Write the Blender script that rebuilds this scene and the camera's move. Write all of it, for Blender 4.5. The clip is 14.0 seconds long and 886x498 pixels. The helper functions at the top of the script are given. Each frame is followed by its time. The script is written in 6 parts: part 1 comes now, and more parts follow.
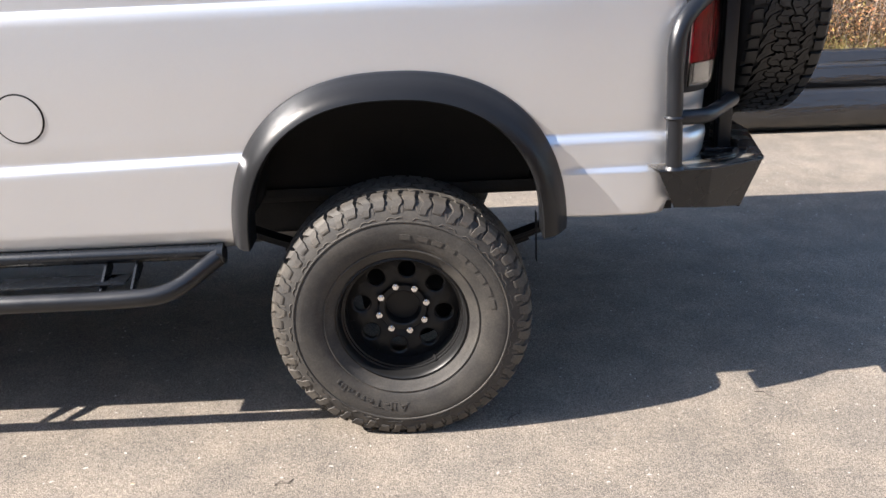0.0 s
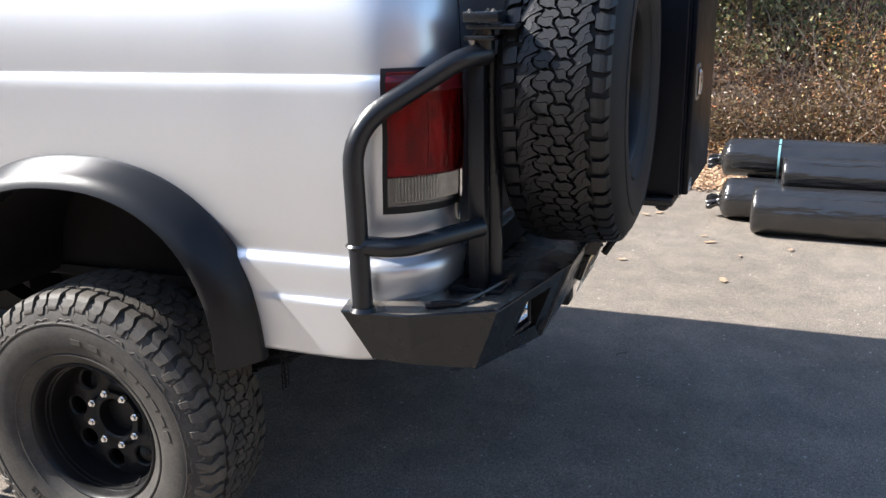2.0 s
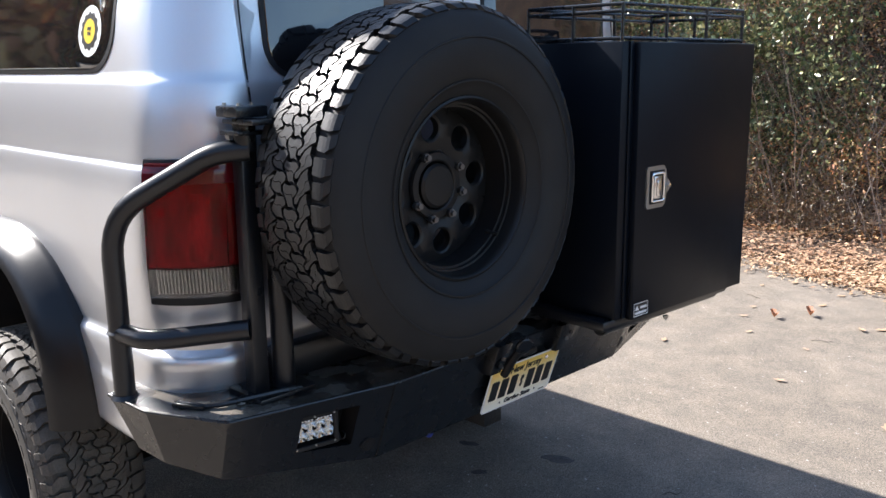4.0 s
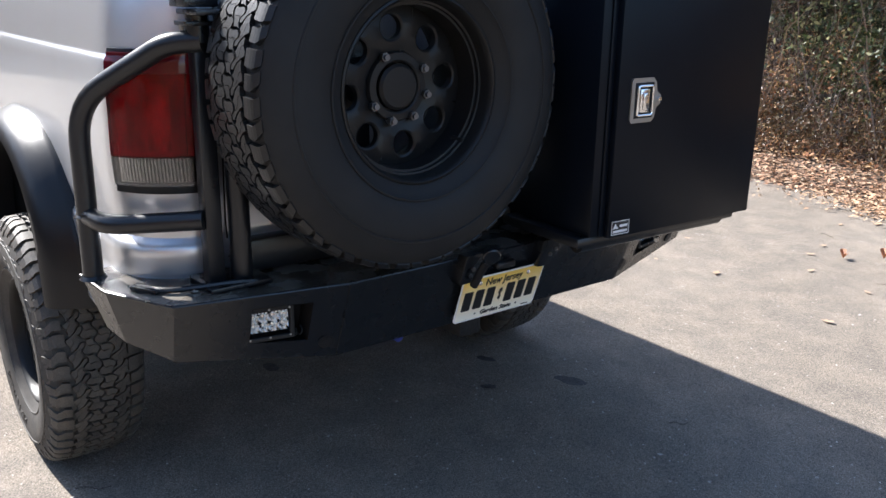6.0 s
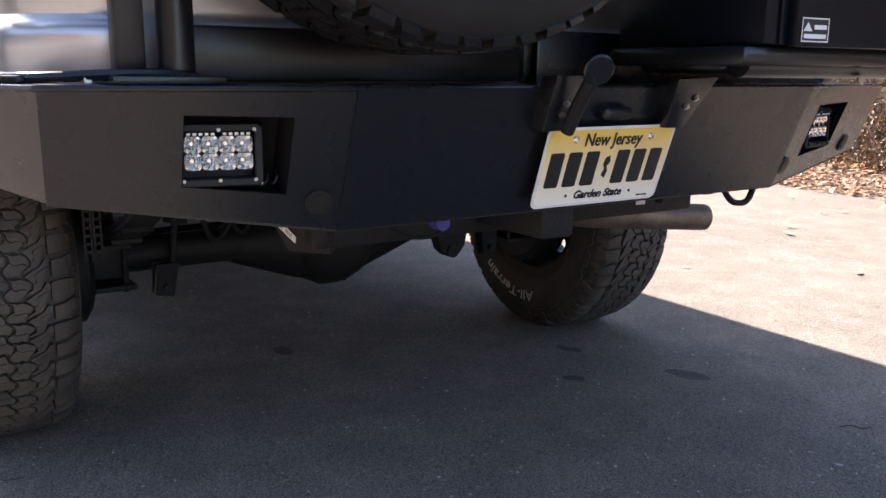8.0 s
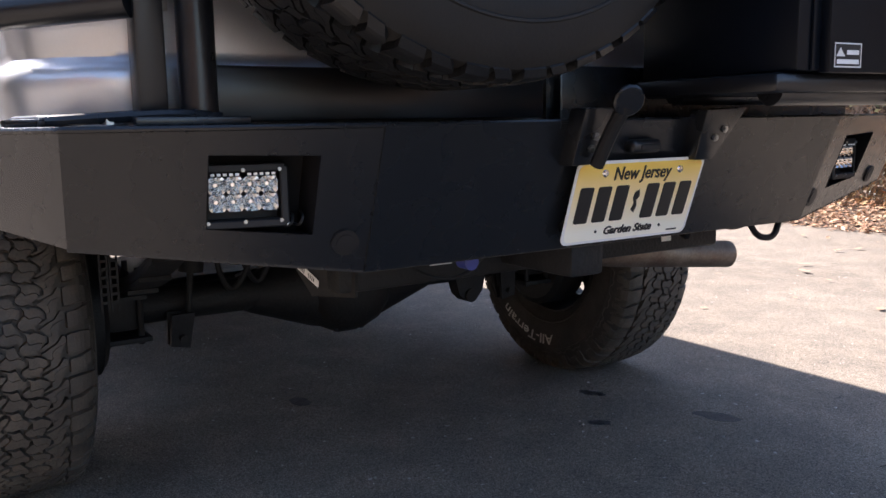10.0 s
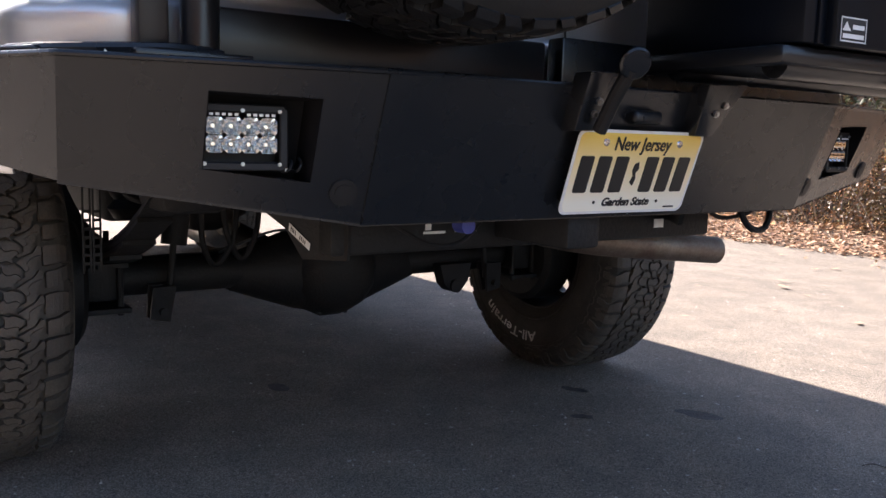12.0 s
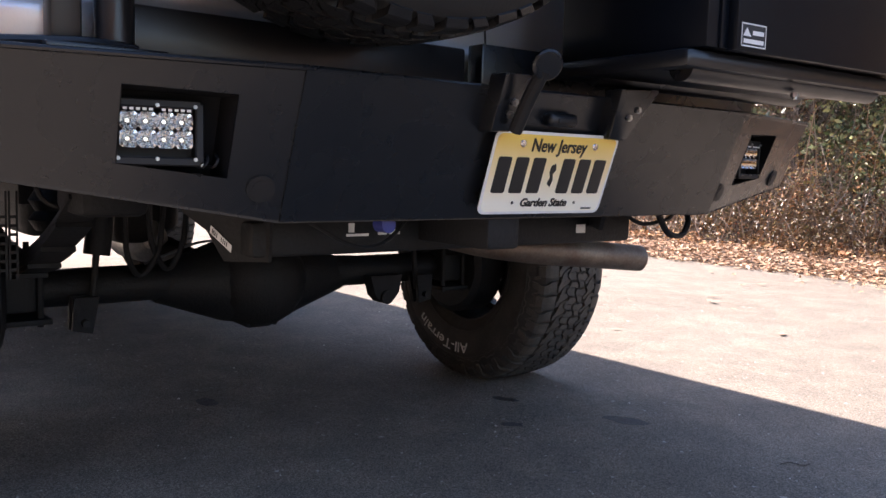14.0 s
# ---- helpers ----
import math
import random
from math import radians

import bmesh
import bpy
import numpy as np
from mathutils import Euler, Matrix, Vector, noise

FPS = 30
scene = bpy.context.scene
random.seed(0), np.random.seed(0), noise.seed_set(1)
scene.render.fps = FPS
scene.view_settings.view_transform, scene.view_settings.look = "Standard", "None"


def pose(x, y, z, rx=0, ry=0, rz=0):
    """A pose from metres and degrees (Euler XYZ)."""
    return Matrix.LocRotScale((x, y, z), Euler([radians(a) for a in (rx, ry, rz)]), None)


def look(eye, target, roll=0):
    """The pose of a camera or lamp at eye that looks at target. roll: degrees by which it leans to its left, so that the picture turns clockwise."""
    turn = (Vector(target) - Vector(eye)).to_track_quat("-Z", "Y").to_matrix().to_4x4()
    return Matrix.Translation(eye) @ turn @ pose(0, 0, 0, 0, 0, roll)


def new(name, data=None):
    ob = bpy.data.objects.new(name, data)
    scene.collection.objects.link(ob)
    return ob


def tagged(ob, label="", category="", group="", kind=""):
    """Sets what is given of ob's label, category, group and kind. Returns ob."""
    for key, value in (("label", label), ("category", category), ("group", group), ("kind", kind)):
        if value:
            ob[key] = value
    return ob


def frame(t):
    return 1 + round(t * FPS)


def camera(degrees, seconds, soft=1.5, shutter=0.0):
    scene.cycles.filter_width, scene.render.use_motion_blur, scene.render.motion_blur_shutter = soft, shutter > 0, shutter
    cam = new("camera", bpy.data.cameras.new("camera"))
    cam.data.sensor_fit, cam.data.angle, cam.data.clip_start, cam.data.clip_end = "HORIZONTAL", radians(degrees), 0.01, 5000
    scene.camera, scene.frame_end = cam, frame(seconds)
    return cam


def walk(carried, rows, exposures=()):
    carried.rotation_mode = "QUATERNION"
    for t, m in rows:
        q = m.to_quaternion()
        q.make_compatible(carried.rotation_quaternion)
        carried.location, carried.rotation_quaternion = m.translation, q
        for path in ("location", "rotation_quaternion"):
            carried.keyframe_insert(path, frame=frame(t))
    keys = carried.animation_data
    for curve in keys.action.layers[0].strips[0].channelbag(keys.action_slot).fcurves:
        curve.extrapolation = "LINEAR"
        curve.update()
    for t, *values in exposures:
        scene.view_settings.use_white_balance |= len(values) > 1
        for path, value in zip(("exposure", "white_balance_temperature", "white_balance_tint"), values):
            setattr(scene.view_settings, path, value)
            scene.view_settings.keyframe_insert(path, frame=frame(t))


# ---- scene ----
cam = camera(54.7, 14.0)
PATH = [
    (0, (0.136, -3.626, 1.588), (0.139, -1.746, 0.907), -2.5),
    (0.5, (0.474, -3.388, 1.561), (0.233, -1.554, 0.799), -4.0),
    (1, (0.902, -3.22, 1.565), (0.428, -1.477, 0.707), -3.1),
    (1.5, (1.274, -2.991, 1.573), (0.672, -1.267, 0.756), -2.3),
    (2, (1.719, -2.801, 1.602), (1.058, -0.999, 1.04), -1.2),
    (2.5, (2.132, -2.633, 1.651), (1.294, -0.879, 1.181), 0.2),
    (3, (2.392, -2.336, 1.643), (1.325, -0.71, 1.178), -0.3),
    (5.5, (3.023, -1.631, 1.663), (1.466, -0.448, 1.245), 0.8),
    (6, (3.01, -1.591, 1.598), (1.494, -0.426, 1.011), 0.8),
    (6.5, (2.806, -1.434, 1.441), (1.328, -0.307, 0.702), 0.6),
    (7, (2.534, -1.245, 1.274), (1.006, -0.15, 0.59), 0.3),
    (7.5, (2.393, -1.137, 1.01), (0.794, -0.05, 0.501), 1.3),
    (8, (2.401, -1.127, 0.911), (0.758, -0.062, 0.503), 0.5),
    (10.5, (2.329, -1.147, 0.871), (0.663, -0.075, 0.592), -0.8),
    (11, (2.319, -1.159, 0.846), (0.659, -0.077, 0.575), -0.1),
    (11.5, (2.325, -1.171, 0.845), (0.665, -0.089, 0.576), 0.5),
    (12, (2.318, -1.16, 0.79), (0.677, -0.044, 0.539), 1.5),
    (12.5, (2.325, -1.142, 0.722), (0.721, 0.029, 0.482), 1.7),
    (13, (2.342, -1.139, 0.742), (0.757, 0.062, 0.527), 1.2),
    (13.5, (2.358, -1.139, 0.752), (0.784, 0.081, 0.562), 1.6),
    (14, (2.359, -1.143, 0.748), (0.791, 0.085, 0.56), 1.5),
]
walk(cam, [(t, look(eye, target, roll)) for t, eye, target, roll in PATH],
     [(0, 1.42, 6330, 9), (1.0, 1.42, 6450, 10), (2.0, 1.38, 6100, 7), (3.0, 1.45, 6230, 9), (5.5, 1.52, 5900, 8), (6.5, 1.5, 6020, 8), (7.2, 1.8, 6180, 11),
      (8.0, 2.0, 6400, 16), (10.5, 1.82, 6350, 15), (11.5, 1.82, 6420, 15), (14, 2.0, 6470, 18)])

# ---- world, sun ----
SUN_DIR = Vector((1.17, 0.30, -1.0)).normalized()
sun = new("sun", bpy.data.lights.new("sun", "SUN"))
sun.data.energy, sun.data.angle, sun.data.color = 5.9, radians(0.53), (1.0, 0.905, 0.82)
sun.rotation_mode = "QUATERNION"
sun.rotation_quaternion = SUN_DIR.to_track_quat("-Z", "Y")
sun.location = (-6, -3, 9)
world = bpy.data.worlds.new("sky")
scene.world = world
world.use_nodes = True
wn = world.node_tree.nodes
sky = wn.new("ShaderNodeTexSky")
sky.sky_type, sky.sun_disc = "NISHITA", False
sky.sun_elevation = math.asin(-SUN_DIR.z)
sky.sun_rotation = math.atan2(-SUN_DIR.x, -SUN_DIR.y)
wn["Background"].inputs["Strength"].default_value = 0.118
world.node_tree.links.new(sky.outputs["Color"], wn["Background"].inputs["Color"])


# ---- materials ----
def material(name, color, rough=0.5, metal=0.0, coat=0.0, second=None, scale=8.0, fine=0.0, fine_scale=200.0,
             bump=0.0, bump_scale=60.0, vary=0.0, spec=0.5, rough_vary=0.0, stretch=(1, 1, 1)):
    """Principled surface: colour mixed with a second one by noise, fine speckle, bump and roughness variation."""
    m = bpy.data.materials.new(name)
    m.use_nodes = True
    t, n = m.node_tree, m.node_tree.nodes
    b = n["Principled BSDF"]
    b.inputs["Roughness"].default_value = rough
    b.inputs["Metallic"].default_value = metal
    b.inputs["Coat Weight"].default_value = coat
    b.inputs["Coat Roughness"].default_value = 0.06
    b.inputs["Specular IOR Level"].default_value = spec
    b.inputs["Base Color"].default_value = (*color, 1)
    co = n.new("ShaderNodeTexCoord")
    mp = n.new("ShaderNodeMapping")
    mp.inputs["Scale"].default_value = stretch
    t.links.new(co.outputs["Object"], mp.inputs["Vector"])
    src = None
    if second is not None:
        tex = n.new("ShaderNodeTexNoise")
        tex.inputs["Scale"].default_value, tex.inputs["Detail"].default_value = scale, 6
        tex.inputs["Roughness"].default_value = 0.6
        t.links.new(mp.outputs["Vector"], tex.inputs["Vector"])
        ramp = n.new("ShaderNodeValToRGB")
        ramp.color_ramp.elements[0].position, ramp.color_ramp.elements[1].position = 0.35, 0.68
        ramp.color_ramp.elements[0].color, ramp.color_ramp.elements[1].color = (*color, 1), (*second, 1)
        t.links.new(tex.outputs["Fac"], ramp.inputs["Fac"])
        src = ramp.outputs["Color"]
    if fine:
        tex = n.new("ShaderNodeTexNoise")
        tex.inputs["Scale"].default_value, tex.inputs["Detail"].default_value = fine_scale, 3
        t.links.new(mp.outputs["Vector"], tex.inputs["Vector"])
        mr = n.new("ShaderNodeMapRange")
        mr.inputs["From Min"].default_value, mr.inputs["From Max"].default_value = 0.3, 0.7
        mr.inputs["To Min"].default_value, mr.inputs["To Max"].default_value = 1 - fine, 1 + fine
        t.links.new(tex.outputs["Fac"], mr.inputs["Value"])
        mx = n.new("ShaderNodeMix")
        mx.data_type, mx.blend_type = "RGBA", "MULTIPLY"
        mx.inputs["Factor"].default_value = 1.0
        if src is None:
            mx.inputs["A"].default_value = (*color, 1)
        else:
            t.links.new(src, mx.inputs["A"])
        t.links.new(mr.outputs["Result"], mx.inputs["B"])
        src = mx.outputs["Result"]
    if vary:
        geo = n.new("ShaderNodeNewGeometry")
        mr = n.new("ShaderNodeMapRange")
        mr.inputs["To Min"].default_value, mr.inputs["To Max"].default_value = 1 - vary, 1 + vary
        t.links.new(geo.outputs["Random Per Island"], mr.inputs["Value"])
        mx = n.new("ShaderNodeMix")
        mx.data_type, mx.blend_type = "RGBA", "MULTIPLY"
        mx.inputs["Factor"].default_value = 1.0
        if src is None:
            mx.inputs["A"].default_value = (*color, 1)
        else:
            t.links.new(src, mx.inputs["A"])
        t.links.new(mr.outputs["Result"], mx.inputs["B"])
        src = mx.outputs["Result"]
    if src is not None:
        t.links.new(src, b.inputs["Base Color"])
    if bump:
        tex = n.new("ShaderNodeTexNoise")
        tex.inputs["Scale"].default_value, tex.inputs["Detail"].default_value = bump_scale, 4
        t.links.new(mp.outputs["Vector"], tex.inputs["Vector"])
        bp = n.new("ShaderNodeBump")
        bp.inputs["Strength"].default_value, bp.inputs["Distance"].default_value = bump, 0.01
        t.links.new(tex.outputs["Fac"], bp.inputs["Height"])
        t.links.new(bp.outputs["Normal"], b.inputs["Normal"])
    if rough_vary:
        tex = n.new("ShaderNodeTexNoise")
        tex.inputs["Scale"].default_value, tex.inputs["Detail"].default_value = 14.0, 5
        t.links.new(mp.outputs["Vector"], tex.inputs["Vector"])
        mr = n.new("ShaderNodeMapRange")
        mr.inputs["From Min"].default_value, mr.inputs["From Max"].default_value = 0.3, 0.7
        mr.inputs["To Min"].default_value, mr.inputs["To Max"].default_value = max(0.02, rough - rough_vary), min(1, rough + rough_vary)
        t.links.new(tex.outputs["Fac"], mr.inputs["Value"])
        t.links.new(mr.outputs["Result"], b.inputs["Roughness"])
    return m


def glass(name, color, rough=0.02, transmit=1.0, wavy=0.0):
    m = bpy.data.materials.new(name)
    m.use_nodes = True
    b = m.node_tree.nodes["Principled BSDF"]
    b.inputs["Base Color"].default_value = (*color, 1)
    b.inputs["Roughness"].default_value = rough
    b.inputs["Transmission Weight"].default_value = transmit
    b.inputs["IOR"].default_value = 1.45
    if wavy:
        t, n = m.node_tree, m.node_tree.nodes
        co, mp, tex, bp = n.new("ShaderNodeTexCoord"), n.new("ShaderNodeMapping"), n.new("ShaderNodeTexNoise"), n.new("ShaderNodeBump")
        mp.inputs["Scale"].default_value = (1, 1, 0.22)
        tex.inputs["Scale"].default_value, tex.inputs["Detail"].default_value = 42, 3
        bp.inputs["Strength"].default_value, bp.inputs["Distance"].default_value = wavy, 0.01
        t.links.new(co.outputs["Object"], mp.inputs["Vector"])
        t.links.new(mp.outputs["Vector"], tex.inputs["Vector"])
        t.links.new(tex.outputs["Fac"], bp.inputs["Height"])
        t.links.new(bp.outputs["Normal"], b.inputs["Normal"])
    return m


PAINT = material("silver_paint", (0.715, 0.728, 0.756), 0.40, 0.84, 0.6, second=(0.695, 0.708, 0.735), scale=2.0, fine=0.05, fine_scale=900)
POWDER = material("black_powder_coat", (0.0060, 0.0074, 0.0100), 0.27, 0.0, 0.0, second=(0.0070, 0.0083, 0.0108), scale=5, bump=0.05, bump_scale=900, rough_vary=0.02, spec=0.5)
BOX_COAT = material("black_box_coat", (0.0035, 0.0055, 0.0095), 0.32, 0.0, 0.0, second=(0.0045, 0.0065, 0.0105), scale=4, bump=0.04, bump_scale=900, rough_vary=0.04, spec=0.14)
TUBE = material("satin_black_tube", (0.008, 0.009, 0.0115), 0.33, 0.0, 0.05, bump=0.05, bump_scale=500, rough_vary=0.06, spec=0.45)
FLARE = material("flare_plastic", (0.0085, 0.0088, 0.0098), 0.30, 0.0, 0.0, second=(0.011, 0.011, 0.012), scale=6, bump=0.05, bump_scale=800, spec=0.32)
RUBBER = material("tyre_rubber", (0.028, 0.026, 0.024), 0.72, second=(0.060, 0.054, 0.046), scale=9, fine=0.2, fine_scale=160, bump=0.1, bump_scale=200)
TREAD = material("tread_rubber", (0.040, 0.036, 0.032), 0.62, second=(0.085, 0.074, 0.060), scale=11, fine=0.25, fine_scale=220, bump=0.12, bump_scale=300)
SPARE_TREAD = material("clean_tread_rubber", (0.0060, 0.0064, 0.0074), 0.42, second=(0.0095, 0.0098, 0.0108), scale=12, fine=0.2, fine_scale=180, bump=0.10, bump_scale=300, spec=0.45)
SPARE_RUBBER = material("clean_tyre_rubber", (0.015, 0.015, 0.0155), 0.6, second=(0.019, 0.019, 0.019), scale=8, bump=0.06, bump_scale=200, spec=0.22)
RIM = material("black_steel_wheel", (0.010, 0.010, 0.0108), 0.42, 0.0, 0.0, second=(0.013, 0.0128, 0.0125), scale=8, rough_vary=0.1, spec=0.28)
CHROME = material("chrome", (0.80, 0.80, 0.80), 0.16, 1.0, rough_vary=0.06)
ZINC = material("zinc_plate", (0.40, 0.40, 0.39), 0.38, 1.0, rough_vary=0.1)
DULL_ZINC = material("dull_zinc", (0.16, 0.16, 0.165), 0.35, 0.9, rough_vary=0.1)
CHASSIS = material("chassis_black", (0.0055, 0.0066, 0.0090), 0.6, second=(0.011, 0.0115, 0.012), scale=7, fine=0.2, fine_scale=120, bump=0.2, bump_scale=120, spec=0.3)
RUST = material("exhaust_steel", (0.26, 0.22, 0.18), 0.5, 0.7, second=(0.15, 0.10, 0.075), scale=9, fine=0.15, fine_scale=150)
ALUMINISED = material("aluminised_steel", (0.55, 0.54, 0.52), 0.38, 0.85, second=(0.40, 0.37, 0.33), scale=9, fine=0.1, fine_scale=120)
LINER = material("wheel_liner", (0.006, 0.007, 0.0095), 0.8, second=(0.010, 0.0105, 0.012), scale=6, bump=0.2, bump_scale=150)
SEAL = material("door_seal", (0.006, 0.007, 0.009), 0.55, second=(0.011, 0.011, 0.012), scale=12, spec=0.35)
RECESS = material("recess_plastic", (0.004, 0.0045, 0.0055), 0.75, second=(0.007, 0.007, 0.008), scale=15, spec=0.12)
WINDOW = material("tinted_glass", (0.008, 0.009, 0.011), 0.03, 0.0, 1.0, spec=0.7)
RED = glass("red_lens", (0.62, 0.016, 0.040), 0.04, 1.0, 0.9)
RED.node_tree.nodes["Principled BSDF"].inputs["IOR"].default_value = 1.28
CLEAR = glass("clear_lens", (0.95, 0.95, 0.95), 0.05)
SMOKE = material("smoked_lens", (0.095, 0.008, 0.014), 0.10, 0.0, 0.0, spec=0.4)
# streaky second greys (here and in REFLECT) paint light streaks behind the lens
CELL = material("lamp_cell_grey", (0.50, 0.46, 0.45), 0.35, 0.0, second=(0.14, 0.12, 0.12), scale=16, stretch=(1, 1, 0.35))
CELL_DARK = material("lamp_cell_dark", (0.045, 0.042, 0.042), 0.45)
REFLECT = material("lamp_reflector", (0.66, 0.62, 0.61), 0.3, 0.3, second=(0.16, 0.14, 0.14), scale=22, bump=0.5, bump_scale=60, stretch=(1, 1, 0.4))
RIBBED = material("ribbed_reflector", (0.34, 0.345, 0.35), 0.16, 1.0, bump=0.25, bump_scale=60)
LED_CUP = material("led_reflector", (0.88, 0.87, 0.85), 0.09, 1.0)
BLUE = material("blue_rubber_hose_end", (0.02, 0.03, 0.18), 0.4)
WHITE = material("white_print", (0.78, 0.78, 0.76), 0.5, second=(0.70, 0.70, 0.68), scale=30)
WHITE_RUBBER = material("white_lettering", (0.62, 0.61, 0.58), 0.6, second=(0.40, 0.39, 0.36), scale=40)
BLACK_PRINT = material("black_print", (0.012, 0.012, 0.012), 0.45)
GOLD = material("decal_gold", (0.75, 0.55, 0.05), 0.4)
FILM = material("black_plastic_film", (0.013, 0.013, 0.014), 0.19, 0.0, 0.0, second=(0.022, 0.021, 0.021), scale=5, bump=1.0, bump_scale=30, rough_vary=0.08, stretch=(0.22, 1, 1), spec=0.9)
TAPE = material("teal_tape", (0.18, 0.36, 0.38), 0.35)


def plate_paint():
    """Yellow at the top that fades to cream at the bottom, as the plate is printed."""
    m = bpy.data.materials.new("plate_fade")
    m.use_nodes = True
    t, n = m.node_tree, m.node_tree.nodes
    b = n["Principled BSDF"]
    b.inputs["Roughness"].default_value = 0.38
    co = n.new("ShaderNodeTexCoord")
    sep = n.new("ShaderNodeSeparateXYZ")
    ramp = n.new("ShaderNodeValToRGB")
    e = ramp.color_ramp.elements
    e[0].position, e[0].color = 0.10, (0.90, 0.87, 0.74, 1)
    e[1].position, e[1].color = 0.95, (0.86, 0.58, 0.11, 1)
    t.links.new(co.outputs["Generated"], sep.inputs["Vector"])
    t.links.new(sep.outputs["Z"], ramp.inputs["Fac"])
    t.links.new(ramp.outputs["Color"], b.inputs["Base Color"])
    return m


PLATE = plate_paint()


def asphalt():
    m = bpy.data.materials.new("worn_asphalt")
    m.use_nodes = True
    t, n = m.node_tree, m.node_tree.nodes
    b = n["Principled BSDF"]
    b.inputs["Roughness"].default_value = 0.88
    b.inputs["Specular IOR Level"].default_value = 0.3
    co = n.new("ShaderNodeTexCoord")

    def noise_tex(scale, detail=5.0):
        x = n.new("ShaderNodeTexNoise")
        x.inputs["Scale"].default_value, x.inputs["Detail"].default_value = scale, detail
        t.links.new(co.outputs["Object"], x.inputs["Vector"])
        return x

    def mix(a, bb, f, blend="MIX"):
        x = n.new("ShaderNodeMix")
        x.data_type, x.blend_type = "RGBA", blend
        for key, v in (("A", a), ("B", bb)):
            if isinstance(v, tuple):
                x.inputs[key].default_value = (*v, 1)
            else:
                t.links.new(v, x.inputs[key])
        if isinstance(f, float):
            x.inputs["Factor"].default_value = f
        else:
            t.links.new(f, x.inputs["Factor"])
        return x.outputs["Result"]

    def ramp(src, p0, p1, c0=(0, 0, 0), c1=(1, 1, 1)):
        x = n.new("ShaderNodeValToRGB")
        e = x.color_ramp.elements
        e[0].position, e[1].position, e[0].color, e[1].color = p0, p1, (*c0, 1), (*c1, 1)
        t.links.new(src, x.inputs["Fac"])
        return x.outputs["Color"]

    broad = ramp(noise_tex(0.7).outputs["Fac"], 0.35, 0.7, (0.232, 0.204, 0.174), (0.290, 0.257, 0.221))
    patch = ramp(noise_tex(5.0, 7).outputs["Fac"], 0.4, 0.65, (0.86, 0.86, 0.86), (1.1, 1.08, 1.05))
    col = mix(broad, patch, 1.0, "MULTIPLY")
    vor = n.new("ShaderNodeTexVoronoi")
    vor.inputs["Scale"].default_value = 300.0
    t.links.new(co.outputs["Object"], vor.inputs["Vector"])
    stone = n.new("ShaderNodeSeparateColor")
    t.links.new(vor.outputs["Color"], stone.inputs["Color"])
    grain = ramp(stone.outputs["Red"], 0.05, 0.95, (0.60, 0.595, 0.59), (1.48, 1.46, 1.42))
    col = mix(col, grain, 1.0, "MULTIPLY")
    pits = ramp(vor.outputs["Distance"], 0.0, 0.75, (1.06, 1.06, 1.06), (0.58, 0.58, 0.58))
    col = mix(col, pits, 1.0, "MULTIPLY")
    pale = ramp(noise_tex(38.0, 2).outputs["Fac"], 0.70, 0.74)
    col = mix(col, (0.42, 0.40, 0.36), pale)
    t.links.new(col, b.inputs["Base Color"])
    bp = n.new("ShaderNodeBump")
    bp.inputs["Strength"].default_value, bp.inputs["Distance"].default_value = 0.55, 0.004
    t.links.new(vor.outputs["Distance"], bp.inputs["Height"])
    bp.invert = True
    b2 = n.new("ShaderNodeBump")
    b2.inputs["Strength"].default_value, b2.inputs["Distance"].default_value = 0.35, 0.01
    t.links.new(noise_tex(30.0, 6).outputs["Fac"], b2.inputs["Height"])
    t.links.new(bp.outputs["Normal"], b2.inputs["Normal"])
    t.links.new(b2.outputs["Normal"], b.inputs["Normal"])
    return m


ASPHALT = asphalt()


def leafy(name, stops, rough=0.6, translucent=0.25):
    """Leaves whose colour runs over several stops, by a random number for each leaf."""
    m = bpy.data.materials.new(name)
    m.use_nodes = True
    t, n = m.node_tree, m.node_tree.nodes
    b = n["Principled BSDF"]
    b.inputs["Roughness"].default_value = rough
    geo = n.new("ShaderNodeNewGeometry")
    ramp = n.new("ShaderNodeValToRGB")
    ramp.color_ramp.interpolation = "LINEAR"
    e = ramp.color_ramp.elements
    while len(e) < len(stops):
        e.new(0.5)
    for k, c in enumerate(stops):
        e[k].position, e[k].color = k / (len(stops) - 1), (*c, 1)
    t.links.new(geo.outputs["Random Per Island"], ramp.inputs["Fac"])
    t.links.new(ramp.outputs["Color"], b.inputs["Base Color"])
    tr = n.new("ShaderNodeBsdfTranslucent")
    t.links.new(ramp.outputs["Color"], tr.inputs["Color"])
    mx = n.new("ShaderNodeMixShader")
    mx.inputs["Fac"].default_value = translucent
    t.links.new(b.outputs["BSDF"], mx.inputs[1])
    t.links.new(tr.outputs["BSDF"], mx.inputs[2])
    t.links.new(mx.outputs["Shader"], n["Material Output"].inputs["Surface"])
    return m


